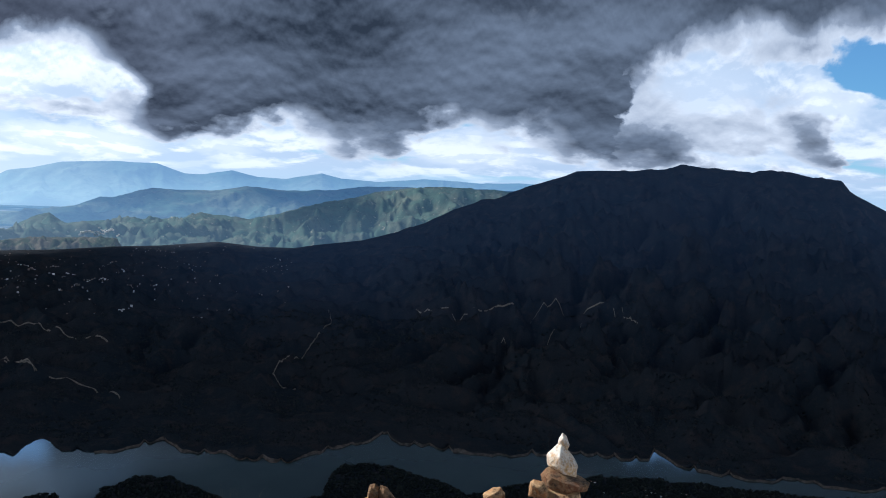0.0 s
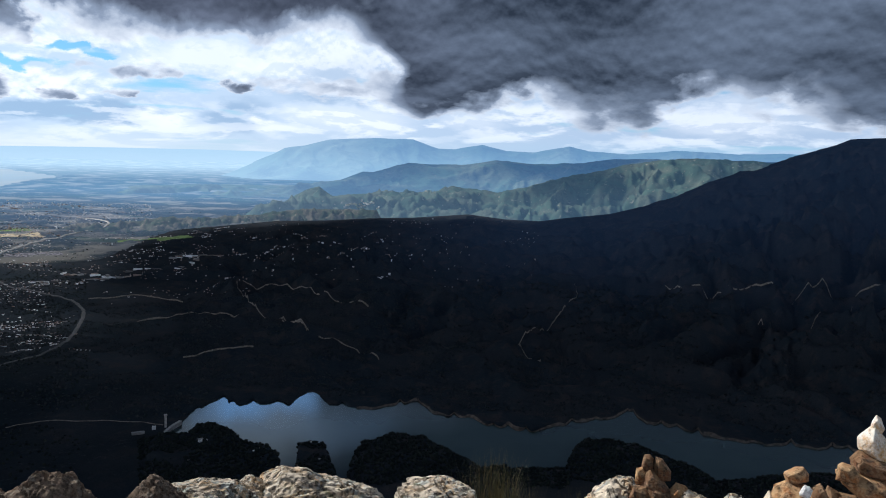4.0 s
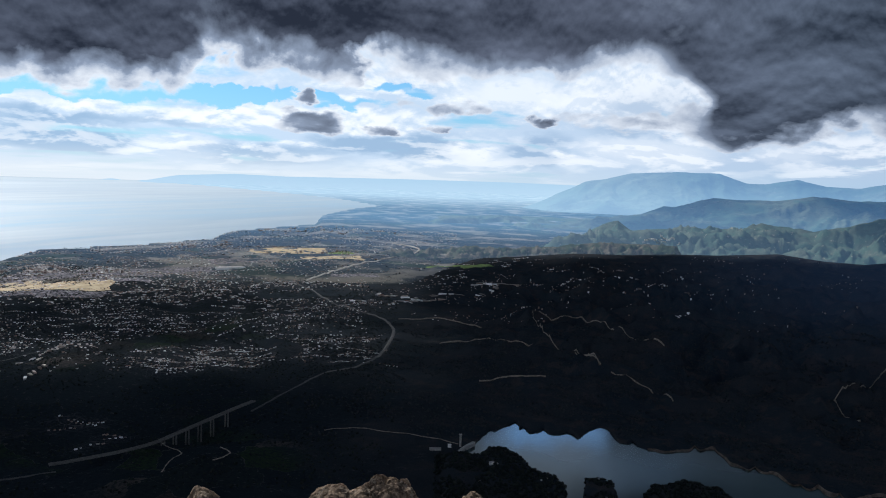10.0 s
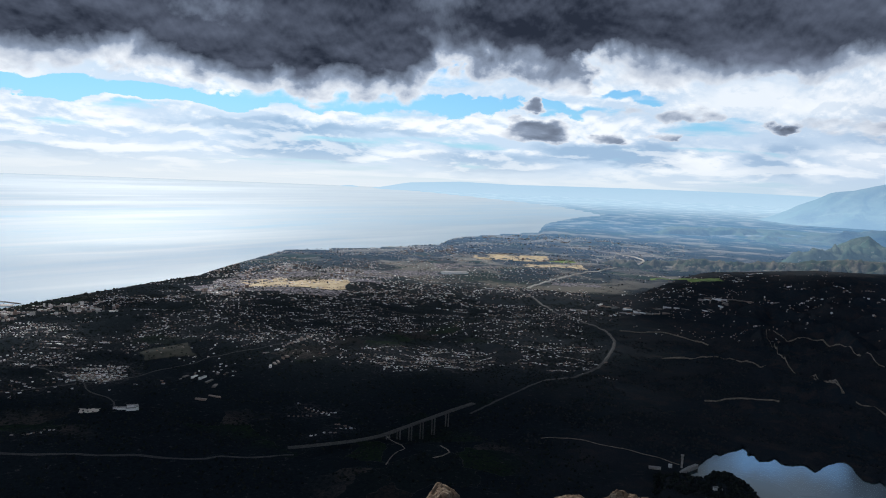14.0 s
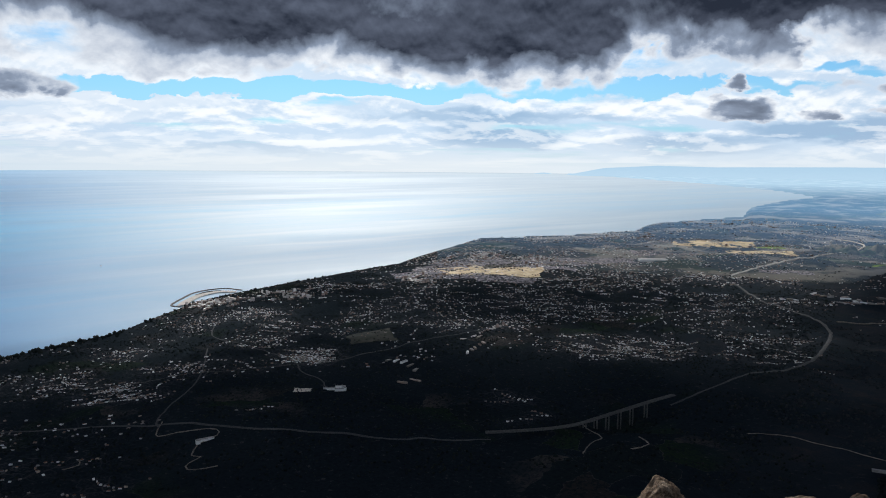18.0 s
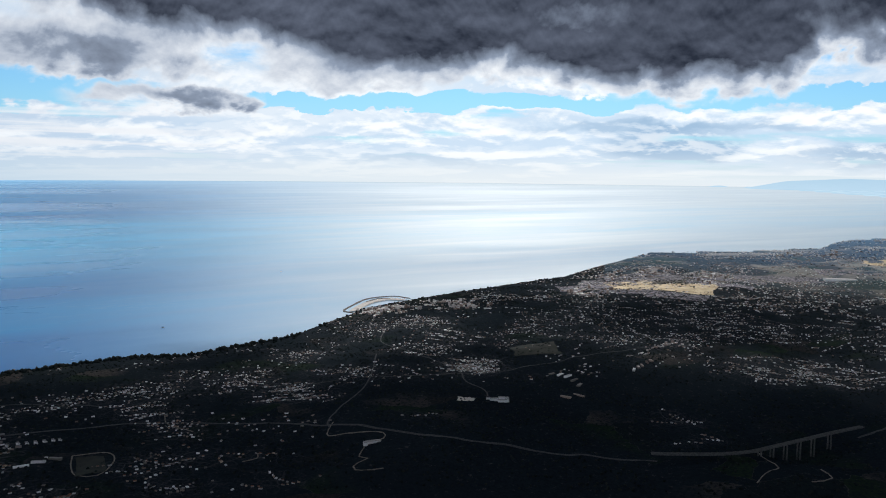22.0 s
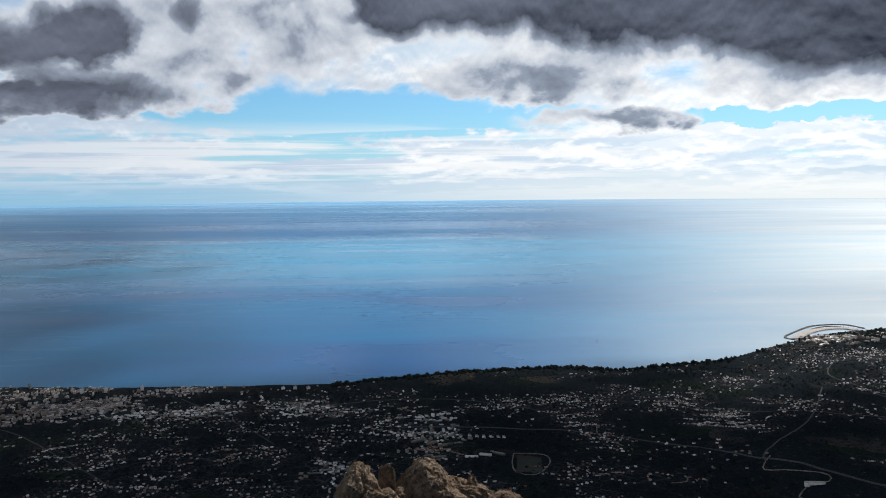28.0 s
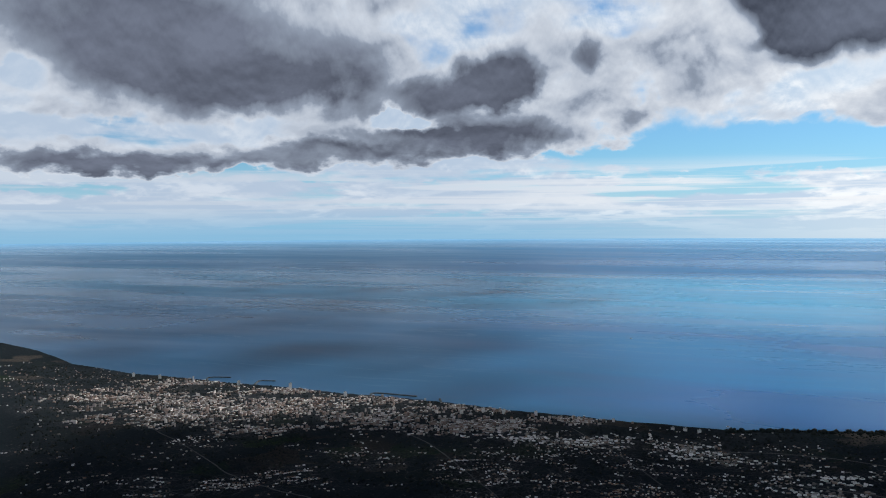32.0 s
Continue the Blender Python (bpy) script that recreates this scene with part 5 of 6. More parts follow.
district(118.5, 245, 4.7, 7, 49, "v")
district(94.6, 239, 1.2, 5, 24, "v")
district(97.3, 263, 2.3, 11, 20, "v")
district(77.4, 282, 1.2, 5, 9, "v")
district(93.5, 300, 1.9, 10, 30, "v")
district(101.3, 282, 0.8, 4, 6, "b")
district(153.5, 479, 3.5, 30, 364, "a")
district(149.3, 448, 4.7, 30, 559, "a")
district(143.0, 428, 4.7, 22, 468, "a")
district(136.8, 395, 3.9, 16, 286, "a")
district(131.4, 376, 3.1, 11, 221, "a")
district(126.3, 361, 3.1, 10, 169, "a")
district(121.4, 355, 3.1, 10, 110, "a")
district(115.8, 354, 2.3, 7, 90, "a")
district(150.0, 412, 4.7, 16, 286, "a")
district(144.5, 381, 3.9, 11, 169, "a")
district(124.0, 399, 3.6, 7, 150, "a")
district(131.0, 421, 3.6, 8, 190, "a")
district(137.0, 446, 3.4, 9, 190, "a")
district(143.0, 478, 3.4, 10, 190, "a")
district(149.5, 518, 3.4, 12, 160, "a")
district(158.1, 531, 3.1, 35, 43, "v")
district(159.6, 606, 1.6, 33, 21, "v")
district(157.8, 447, 3.5, 18, 43, "v")
district(148.2, 354, 2.3, 12, 55, "v")
district(148.6, 301, 3.5, 11, 161, "r")
district(143.0, 305, 2.7, 11, 105, "r")
district(138.0, 332, 3.9, 15, 86, "v")
district(130.2, 312, 2.3, 10, 68, "r")
district(125.2, 330, 3.9, 15, 86, "v")
district(118.8, 328, 3.5, 15, 86, "v")
district(113.4, 342, 3.5, 8, 100, "a")
district(124.4, 293, 5.8, 15, 124, "v")
district(113.4, 306, 3.9, 15, 86, "v")
district(107.3, 326, 3.1, 16, 100, "a")
district(155.2, 318, 2.3, 9, 18, "v")
district(157.5, 357, 3.1, 16, 24, "v")
district(116.9, 288, 3.9, 9, 43, "v")
district(140.0, 289, 5.8, 13, 31, "v")


def scattered(a0, a1, r0, r1, count, threshold, grow=1.0, walls=None):
    """Loose houses and gardens between the quarters, thicker where the country is more open."""
    boxes = []
    while len(boxes) < count:
        a, r = rng.uniform(a0, a1), math.sqrt(rng.uniform(r0 * r0, r1 * r1))
        x, y = -r * math.sin(radians(a)), r * math.cos(radians(a))
        if r > np.interp(a, *COAST) - 5 or float(fbm(np.array(x / 45), np.array(y / 45), 3)) < threshold + rng.normal(0, 0.15):
            continue
        g = ground_at(a, r)
        boxes.append((g.x, g.y, g.z, grow * rng.uniform(0.4, 1.2), grow * rng.uniform(0.4, 0.8), grow * rng.uniform(0.2, 0.4), radians(a) + rng.normal(0, 0.5), rng.rand() < 0.5))
    buildings("houses", boxes, "scattered white houses among dark trees", "houses", walls)


scattered(42, 66, 370, 560, 600, 0.10)
scattered(42, 68, 560, 950, 3400, -0.15, 1.15, M_CITY)
scattered(44, 68, 560, 800, 700, 0.0, 1.3, M_WHITE)
scattered(66, 100, 340, 720, 1000, 0.08)
scattered(100, 128, 240, 430, 380, 0.15)
scattered(128, 160, 240, 460, 300, 0.2)
scattered(84, 104, 230, 330, 90, 0.20)
scattered(28, 47, 480, 700, 420, 0.1, 0.9, M_CITY)
scattered(10, 36, 480, 790, 420, 0.12, 0.8, M_CITY)
scattered(36, 60, 900, 1300, 1800, -0.2, 1.5, M_WHITE)


def mark_built_up():
    """How close the houses stand, as a value on the ground: it turns scrub into yards and streets."""
    step, half = 5.0, 260
    x, y = np.array(LOTS).T
    count, _, _ = np.histogram2d(x, y, bins=2 * half, range=((-half * step, half * step),) * 2)
    for axis in (0, 1):
        count = (np.roll(count, 1, axis) + 2 * count + np.roll(count, -1, axis)) / 4
    px, py, _ = polar(A2, R2, Z2)
    i, j = np.clip((px / step + half).astype(int), 0, 2 * half - 1), np.clip((py / step + half).astype(int), 0, 2 * half - 1)
    value = np.clip(count[i, j] / 2.2, 0, 1) * (R2 < 1200)
    GROUND.data.attributes.new("built", "FLOAT", "POINT").data.foreach_set("value", value.astype(np.float32).ravel())


scattered(-24, -8, 222, 246, 34, -0.4, 0.8, M_WHITE)
scattered(24, 34, 216, 238, 10, -0.4, 0.7, M_WHITE)
scattered(149, 162, 470, 610, 170, -0.2, 1.0, M_CITY)
mark_built_up()


def on_range(name, a, e):
    """The place on a range of hills seen at azimuth a and elevation e."""
    aa, rr, zz = RANGES[name]
    i = int(np.argmin(np.abs(aa - a)))
    seen = np.degrees(np.arctan2(zz[:45, i] - EYE, rr[:45, i]))
    j = int(np.argmax(seen >= e)) if (seen >= e).any() else int(np.argmax(seen))
    return -rr[j, i] * math.sin(radians(a)), rr[j, i] * math.cos(radians(a)), float(zz[j, i])


village = []
for k in range(70):
    a = rng.normal(22.3, 0.55)
    x, y, z = on_range("backdrop_green_hills", a, -3.95 - 0.35 * abs(a - 22.2) + rng.uniform(-0.12, 0.12))
    village.append((x, y, z, rng.uniform(1.5, 3), rng.uniform(1.2, 2), rng.uniform(0.8, 1.6), rng.uniform(0, 3), True))
buildings("hill_village", village, "white hilltop village on the sunlit hills", "houses", M_WHITE)


def landmark(name, a, r, turn, blocks, label, category, lift=0.0):
    """A single building: blocks of (x, y, width, depth, height, material)."""
    g = ground_at(a, r, lift)
    root = tagged(empty(name, g, radians(a) + turn), label, category)
    for bx, by, w, d, h, material in blocks:
        bm = bmesh.new()
        box(bm, (w, d, h + 1.0), (bx, by, h / 2 - 0.5), bevel=0.04)
        wall = part("wing", bm, material, root)
        bm = bmesh.new()
        box(bm, (w + 0.12, d + 0.12, 0.1), (bx, by, h + 0.05))
        part("roof", bm, M_FLATROOF, root)
    return root


landmark("school", 72.9, 312, 0.1, ((-2, 0, 3.0, 1.2, 0.9, M_WHITE), (1.2, 1.4, 2.6, 1.0, 1.1, M_WHITE), (1.0, -1.6, 3.4, 1.0, 0.8, M_WHITE), (3.2, 0, 1.0, 3.6, 1.0, M_WHITE), (-4, 1.8, 1.4, 1.0, 0.6, M_WHITE)), "white school buildings round a courtyard", "building")
landmark("warehouse", 51.3, 738, 0.25, ((0, 0, 24, 8, 1.6, M_WHITE),), "long white warehouse roof catching the light", "building")
landmark("country_house", 81.7, 259, 0.3, ((0, 0, 4.6, 1.0, 0.6, M_WHITE), (-2.8, -0.6, 1.2, 1.2, 0.7, M_WHITE)), "long white country house beside a lane", "building")
landmark("lakeside_house", 33.0, 240, 0.5, ((0, 0, 1.3, 0.9, 0.8, M_WHITE), (1.2, -0.8, 0.8, 0.7, 0.5, M_WHITE)), "small white house on a wooded headland", "building")
landmark("pump_house", 37.0, 259, 0.1, ((0, 0, 3.6, 1.0, 0.6, M_CONCRETE),), "long pale flat-roofed building below the dam", "building")
landmark("harbour_tower", 149.5, 517, 0.0, ((0, 0, 0.9, 0.9, 4.2, M_WHITE),), "slim dark tower by the harbour", "building")
for a, r, h in ((143.2, 488, 3.2), (146.6, 505, 2.6), (151.6, 540, 2.4), (153.2, 555, 2.2), (139.5, 458, 2.8), (130.0, 414, 2.4), (128.6, 412, 2.2), (126.4, 410, 2.2), (117.3, 392, 1.1), (116.5, 391, 1.2), (115.6, 390, 1.1)):
    landmark("tower_block", a, r, rng.uniform(-0.3, 0.3), ((0, 0, 1.6, 1.1, h, M_WHITE), (0.2, 0.1, 0.5, 0.5, h + 0.3, M_WHITE)), "tall pale apartment tower by the sea", "building")


for a, r in ((109.5, 299), (109.0, 299), (108.3, 298), (107.8, 298), (107.2, 297), (106.7, 298), (106.2, 298), (105.7, 299), (105.1, 298), (109.5, 283), (108.9, 283), (108.3, 282)):
    landmark("apartment_block", a, r, rng.uniform(-0.2, 0.2), ((0, 0, 0.6, 1.4, rng.uniform(0.7, 1.0), M_WHITE if rng.rand() < 0.3 else M_GREY), (0.5, 0.2, 0.4, 0.9, 0.5, M_TAN)), "pale apartment block in a row above dark fields", "building")
for a, r in ((104.5, 299), (104.0, 298), (103.5, 298), (103.0, 298), (102.5, 298), (102.1, 298)):
    landmark("villa", a, r, rng.uniform(-0.2, 0.2), ((0, 0, 0.8, 1.0, 0.6, M_WHITE), (0.5, -0.4, 0.5, 0.6, 0.4, M_WHITE)), "white villa with two wings in a row", "house")
for a, r, w, d in ((73.8, 534, 7, 3), (76.2, 551, 8, 3), (78.6, 545, 6, 2.5), (102.9, 280, 1.4, 0.7), (105.9, 284, 1.6, 0.6), (121.7, 371, 3.0, 1.0), (119.9, 369, 3.4, 0.9), (127.5, 356, 2.2, 0.8), (87.7, 303, 2.0, 0.8), (83.7, 347, 1.8, 0.8), (81.6, 379, 2.6, 0.9)):
    landmark("hall", a, r, rng.uniform(-0.25, 0.25), ((0, 0, w * 0.7, d * 0.7, 0.4, M_WHITE), (w * 0.2, d * 0.3, w * 0.25, d * 0.5, 0.3, M_GREY)), "long low hall with a bright flat roof", "building")


def dam():
    root = tagged(empty("dam", ground_at(35.3, 258)), "concrete dam with an intake tower at the lake's end", "dam")
    o = root.location
    a0 = along(((34.3, 266), (34.9, 261), (35.3, 256), (35.4, 250)), 1.2)
    bm = bmesh.new()
    for p, q in zip(a0[:-1], a0[1:]):
        mid, d = (p + q) / 2, q - p
        box(bm, (np.hypot(*d) + 0.1, 1.0, 5.0), (mid[0] - o.x, mid[1] - o.y, LAKE_Z - 1.2 - o.z), math.atan2(d[1], d[0]))
    part("dam_wall", bm, M_CONCRETE, root)
    bm = bmesh.new()
    g = ground_at(35.25, 263)
    box(bm, (0.7, 0.7, 5.4), (g.x - o.x, g.y - o.y, LAKE_Z + 1.6 - o.z), radians(35), 0.06)
    tower = part("intake_tower", bm, M_CONCRETE, root)
    bm = bmesh.new()
    box(bm, (1.0, 1.0, 0.3), (g.x - o.x, g.y - o.y, LAKE_Z + 4.4 - o.z), radians(35), 0.04)
    part("cap", bm, M_CONCRETE, tower)
    g = ground_at(36.0, 262)
    bm = bmesh.new()
    box(bm, (1.1, 0.8, 1.2), (g.x - o.x, g.y - o.y, g.z + 0.4 - o.z), radians(30), 0.03)
    part("gatehouse", bm, M_WHITE, root)


dam()


def viaduct():
    root = tagged(empty("viaduct", ground_at(52.6, 284)), "concrete motorway viaduct on tall slim piers", "bridge")
    o = root.location
    line = along(((62.4, 254), (61.2, 255), (58.0, 260), (56.0, 266), (54.6, 274), (52.9, 285), (51.1, 298), (49.6, 309)), 2.0)
    for shift in (-0.48, 0.48):
        bm = bmesh.new()
        for p, q in zip(line[:-1], line[1:]):
            d = (q - p) / np.hypot(*(q - p))
            mid = (p + q) / 2 + np.array([-d[1], d[0]]) * shift
            box(bm, (np.hypot(*(q - p)) + 0.06, 0.8, 0.32), (mid[0] - o.x, mid[1] - o.y, 10.0 - o.z), math.atan2(d[1], d[0]))
        deck = part("deck", bm, M_OLD_CONCRETE, root)
        bm = bmesh.new()
        for p, q in zip(line[:-1], line[1:]):
            d = (q - p) / np.hypot(*(q - p))
            for rail in (-0.38, 0.38):
                mid = (p + q) / 2 + np.array([-d[1], d[0]]) * (shift + rail)
                box(bm, (np.hypot(*(q - p)) + 0.06, 0.05, 0.12), (mid[0] - o.x, mid[1] - o.y, 10.21 - o.z), math.atan2(d[1], d[0]))
        part("parapet", bm, M_OLD_CONCRETE, deck)
    for a in (55.5, 54.75, 53.95, 53.15, 52.35, 51.4):
        r = float(np.interp(a, (51.1, 52.9, 54.6, 56.0), (298, 285, 274, 266)))
        g = ground_at(a, r)
        for shift in (-0.48, 0.48):
            base = g.z - 0.6
            bm = bmesh.new()
            cx, cy = g.x + shift * 0.8, g.y + shift * 0.6
            box(bm, (0.42, 0.42, 9.85 - base), (cx - o.x, cy - o.y, (9.85 + base) / 2 - o.z), radians(a + 35), 0.05)
            part("pier", bm, M_OLD_CONCRETE, root)


viaduct()


def mole(name, points, label, width=1.4):
    line = along(points, 1.5)
    bm = bmesh.new()
    for p, q in zip(line[:-1], line[1:]):
        d = q - p
        mid = (p + q) / 2
        box(bm, (np.hypot(*d) + 0.3, width * rng.uniform(0.9, 1.15), 1.6), (mid[0], mid[1], -0.25 + rng.uniform(-0.06, 0.06)), math.atan2(d[1], d[0]), 0.15)
    ob = part(name, bm, M_OLD_CONCRETE)
    return tagged(ob, label, "breakwater")


mole("harbour_mole", ((79.2, 600), (80.4, 610), (82.1, 598), (83.1, 572), (83.75, 549), (83.2, 541)), "long curved stone mole round a marina")
# pale strip standing in for sunlit water and boats inside the mole
ribbon("pavement_quay", ((79.6, 592), (80.8, 594), (82.0, 580), (82.8, 558), (83.1, 544)), 6.0, M_CONCRETE, "pale strip added for sunlit marina water behind the mole", level=0.75)
mole("inner_jetty", ((80.6, 600), (81.5, 597), (82.2, 584)), "straight stone jetty inside the marina", 0.8)
mole("jetty", ((104.6, 421), (104.5, 428)), "short wooden jetty off the beach", 0.7)
for pts in (((148.6, 526), (148.5, 540), (147.1, 537)), ((145.6, 508), (145.2, 520), (144.2, 517)), ((137.8, 462), (137.4, 470), (134.6, 459)), ((132.9, 442), (133.0, 452)), ((76.0, 630), (75.4, 640)), ((73.0, 668), (72.4, 678)), ((70.4, 705), (69.8, 712))):
    mole("groyne", pts, "dark stone groyne off the town beach", 1.0)

BOATS = ((95.7, 509), (113.8, 408), (120, 700), (88, 760), (101, 900), (82.0, 588), (81.4, 594), (82.4, 574))


def boat(a, r):
    root = tagged(empty("boat", (-r * math.sin(radians(a)), r * math.cos(radians(a)), 0), radians(a * 7)), "small white motor boat on the calm sea", "boat", group="boats on the sea")
    bm = bmesh.new()
    prof = ((-1.0, 0.32), (-0.4, 0.36), (0.3, 0.34), (0.8, 0.18), (1.1, 0.0))
    top = [bm.verts.new((x, y, 0.28)) for x, y in prof] + [bm.verts.new((x, -y, 0.28)) for x, y in reversed(prof[:-1])]
    low = [bm.verts.new((v.co.x * 0.85, v.co.y * 0.7, -0.1)) for v in top]
    bm.faces.new(top)
    for i in range(len(top)):
        j = (i + 1) % len(top)
        bm.faces.new((top[j], top[i], low[i], low[j]))
    part("hull", bm, M_WHITE, root)
    bm = bmesh.new()
    box(bm, (0.7, 0.42, 0.3), (-0.1, 0, 0.43), bevel=0.05)
    part("cabin", bm, M_FLATROOF, root)


for a, r in BOATS:
    boat(a, r)
for k in range(26):
    a = 79.6 + 2.9 * (k % 13) / 12 + rng.uniform(-0.06, 0.06)
    boat(a, float(np.interp(a, (79.6, 80.6, 81.6, 82.6), (597, 602, 590, 566))) - 5.0 * (k // 13) + rng.uniform(-1.0, 1.0))

# woodland: clumps of small crowns on headlands, slopes and along the shore


def woodland(name, places, lo, hi, label, material=M_LEAF):
    seed_bm = bmesh.new()
    bmesh.ops.create_icosphere(seed_bm, subdivisions=1, radius=1.0)
    base = np.array([v.co[:] for v in seed_bm.verts])
    tri = np.array([[v.index for v in f.verts] for f in seed_bm.faces])
    seed_bm.free()
    n = len(places)
    P = np.array(places)
    size = rng.uniform(lo, hi, (n, 1, 1)) * np.stack([rng.uniform(0.8, 1.3, n), rng.uniform(0.8, 1.3, n), rng.uniform(0.7, 1.3, n)], 1)[:, None, :]
    V = base[None] * size * rng.uniform(0.75, 1.25, (n, len(base), 1)) + P[:, None, :] + np.array((0, 0, 0.35)) * size
    F3 = tri[None] + (np.arange(n) * len(base))[:, None, None]
    mesh = bpy.data.meshes.new(name)
    mesh.vertices.add(V.size // 3)
    mesh.vertices.foreach_set("co", V.astype(np.float32).ravel())
    mesh.loops.add(F3.size)
    mesh.loops.foreach_set("vertex_index", F3.astype(np.int32).ravel())
    mesh.polygons.add(F3.size // 3)
    mesh.polygons.foreach_set("loop_start", np.arange(0, F3.size, 3, dtype=np.int32))
    mesh.materials.append(material)
    mesh.update(calc_edges=True)
    return tagged(new(name, mesh), label, "woodland", kind="stuff")


def spread(a0, a1, r0, r1, count, keep):
    a, r = rng.uniform(a0, a1, count * 4), np.sqrt(rng.uniform(r0 * r0, r1 * r1, count * 4))
    ok = keep(a, r)
    a, r = a[ok][:count], r[ok][:count]
    z = height(a, r)
    return np.stack([-r * np.sin(np.radians(a)), r * np.cos(np.radians(a)), z], 1)


def cell(x, y):
    return np.floor(np.asarray(x)).astype(np.int64) * 100000 + np.floor(np.asarray(y)).astype(np.int64)


wayside = np.concatenate([cell(p[:, 0] + i, p[:, 1] + j) for p in (np.vstack([q, (q[1:] + q[:-1]) / 2]) for q in ROADSIDE) for i in (-1, 0, 1) for j in (-1, 0, 1)])


def grove(a, r, cover):
    x, y = -r * np.sin(np.radians(a)), r * np.cos(np.radians(a))
    return ~np.isin(cell(x, y), wayside) & (fbm(x / 22, y / 22, 3) > cover)


woodland("headland_woods", spread(-32, 37, 205, 265, 15000, lambda a, r: (r < lake_near(a) - 0.6) & grove(a, r, -0.55)), 0.18, 0.58, "dark pine woods on the headlands of the lake")
woodland("hillside_woods", spread(-32, 46, 272, 480, 17000, lambda a, r: (r > lake_far(a) + 3.5) & grove(a, r, -0.1)), 0.24, 0.55, "dark scrub and oak woods on the hillsides", M_BUSH)
woodland("far_plain_trees", spread(24, 68, 560, 1250, 2200, lambda a, r: (r < at(COAST, a) - 5) & grove(a, r, 0.55 - 0.65 * smooth(26, 48, a))), 0.3, 0.65, "dark groves on the far plain")
woodland("plain_trees", spread(40, 160, 225, 620, 26000, lambda a, r: (r < at(COAST, a) - 3) & grove(a, r, -0.25)), 0.2, 0.48, "dark garden trees and groves between the houses")
woodland("field_trees", spread(60, 82, 560, 760, 2600, lambda a, r: (r < at(COAST, a) - 3) & grove(a, r, -0.1)), 0.28, 0.55, "dark trees round the sunlit fields")
woodland("shore_trees", spread(86, 114, 380, 480, 1500, lambda a, r: (r < at(COAST, a) - 1.0) & (r > at(COAST, a) - 7)), 0.5, 1.2, "tall dark pines behind the beach")
woodland("shore_trees", spread(62, 112, 395, 720, 1600, lambda a, r: (r < at(COAST, a) - 1.5) & (r > at(COAST, a) - 14)), 0.4, 1.0, "dark pines along the beach")

# ---- the summit at hand, in true metres ----


# outlines of broken stones as seen from the front, within -1 to 1
PROFILES = {
    "block": ((-1, -0.7), (-0.7, -1), (0.75, -1), (1, -0.3), (0.85, 0.7), (0.2, 1), (-0.8, 0.8)),
    "pear": ((-0.95, 0.3), (-0.9, -0.25), (0.3, -1), (0.95, -0.9), (0.95, -0.15), (-0.05, 1), (-0.4, 0.85)),
    "slab": ((-1, 0.2), (-0.7, 1), (-0.1, 0.6), (0.55, 0.1), (1, -0.15), (0.9, -0.8), (0.2, -1), (-0.8, -0.9)),
    "boat": ((-1, 0.8), (-0.9, 1), (0.95, 1), (1, -0.1), (0.6, -1), (0.25, -0.9), (-0.75, 0.3)),
    "mound": ((-1, -1), (-0.9, 0.6), (-0.5, 1), (0.1, 0.65), (0.5, 0.75), (1, 0), (1, -1)),
    "shard": ((-0.8, -1), (-1, 0.2), (-0.6, 1), (0.2, 0.7), (1, -0.3), (0.8, -1)),
    "crag": ((-1, -1), (-0.75, 0.1), (-0.35, 0.55), (-0.05, 1), (0.25, 0.9), (0.6, 0.3), (1, -0.3), (1, -1))}


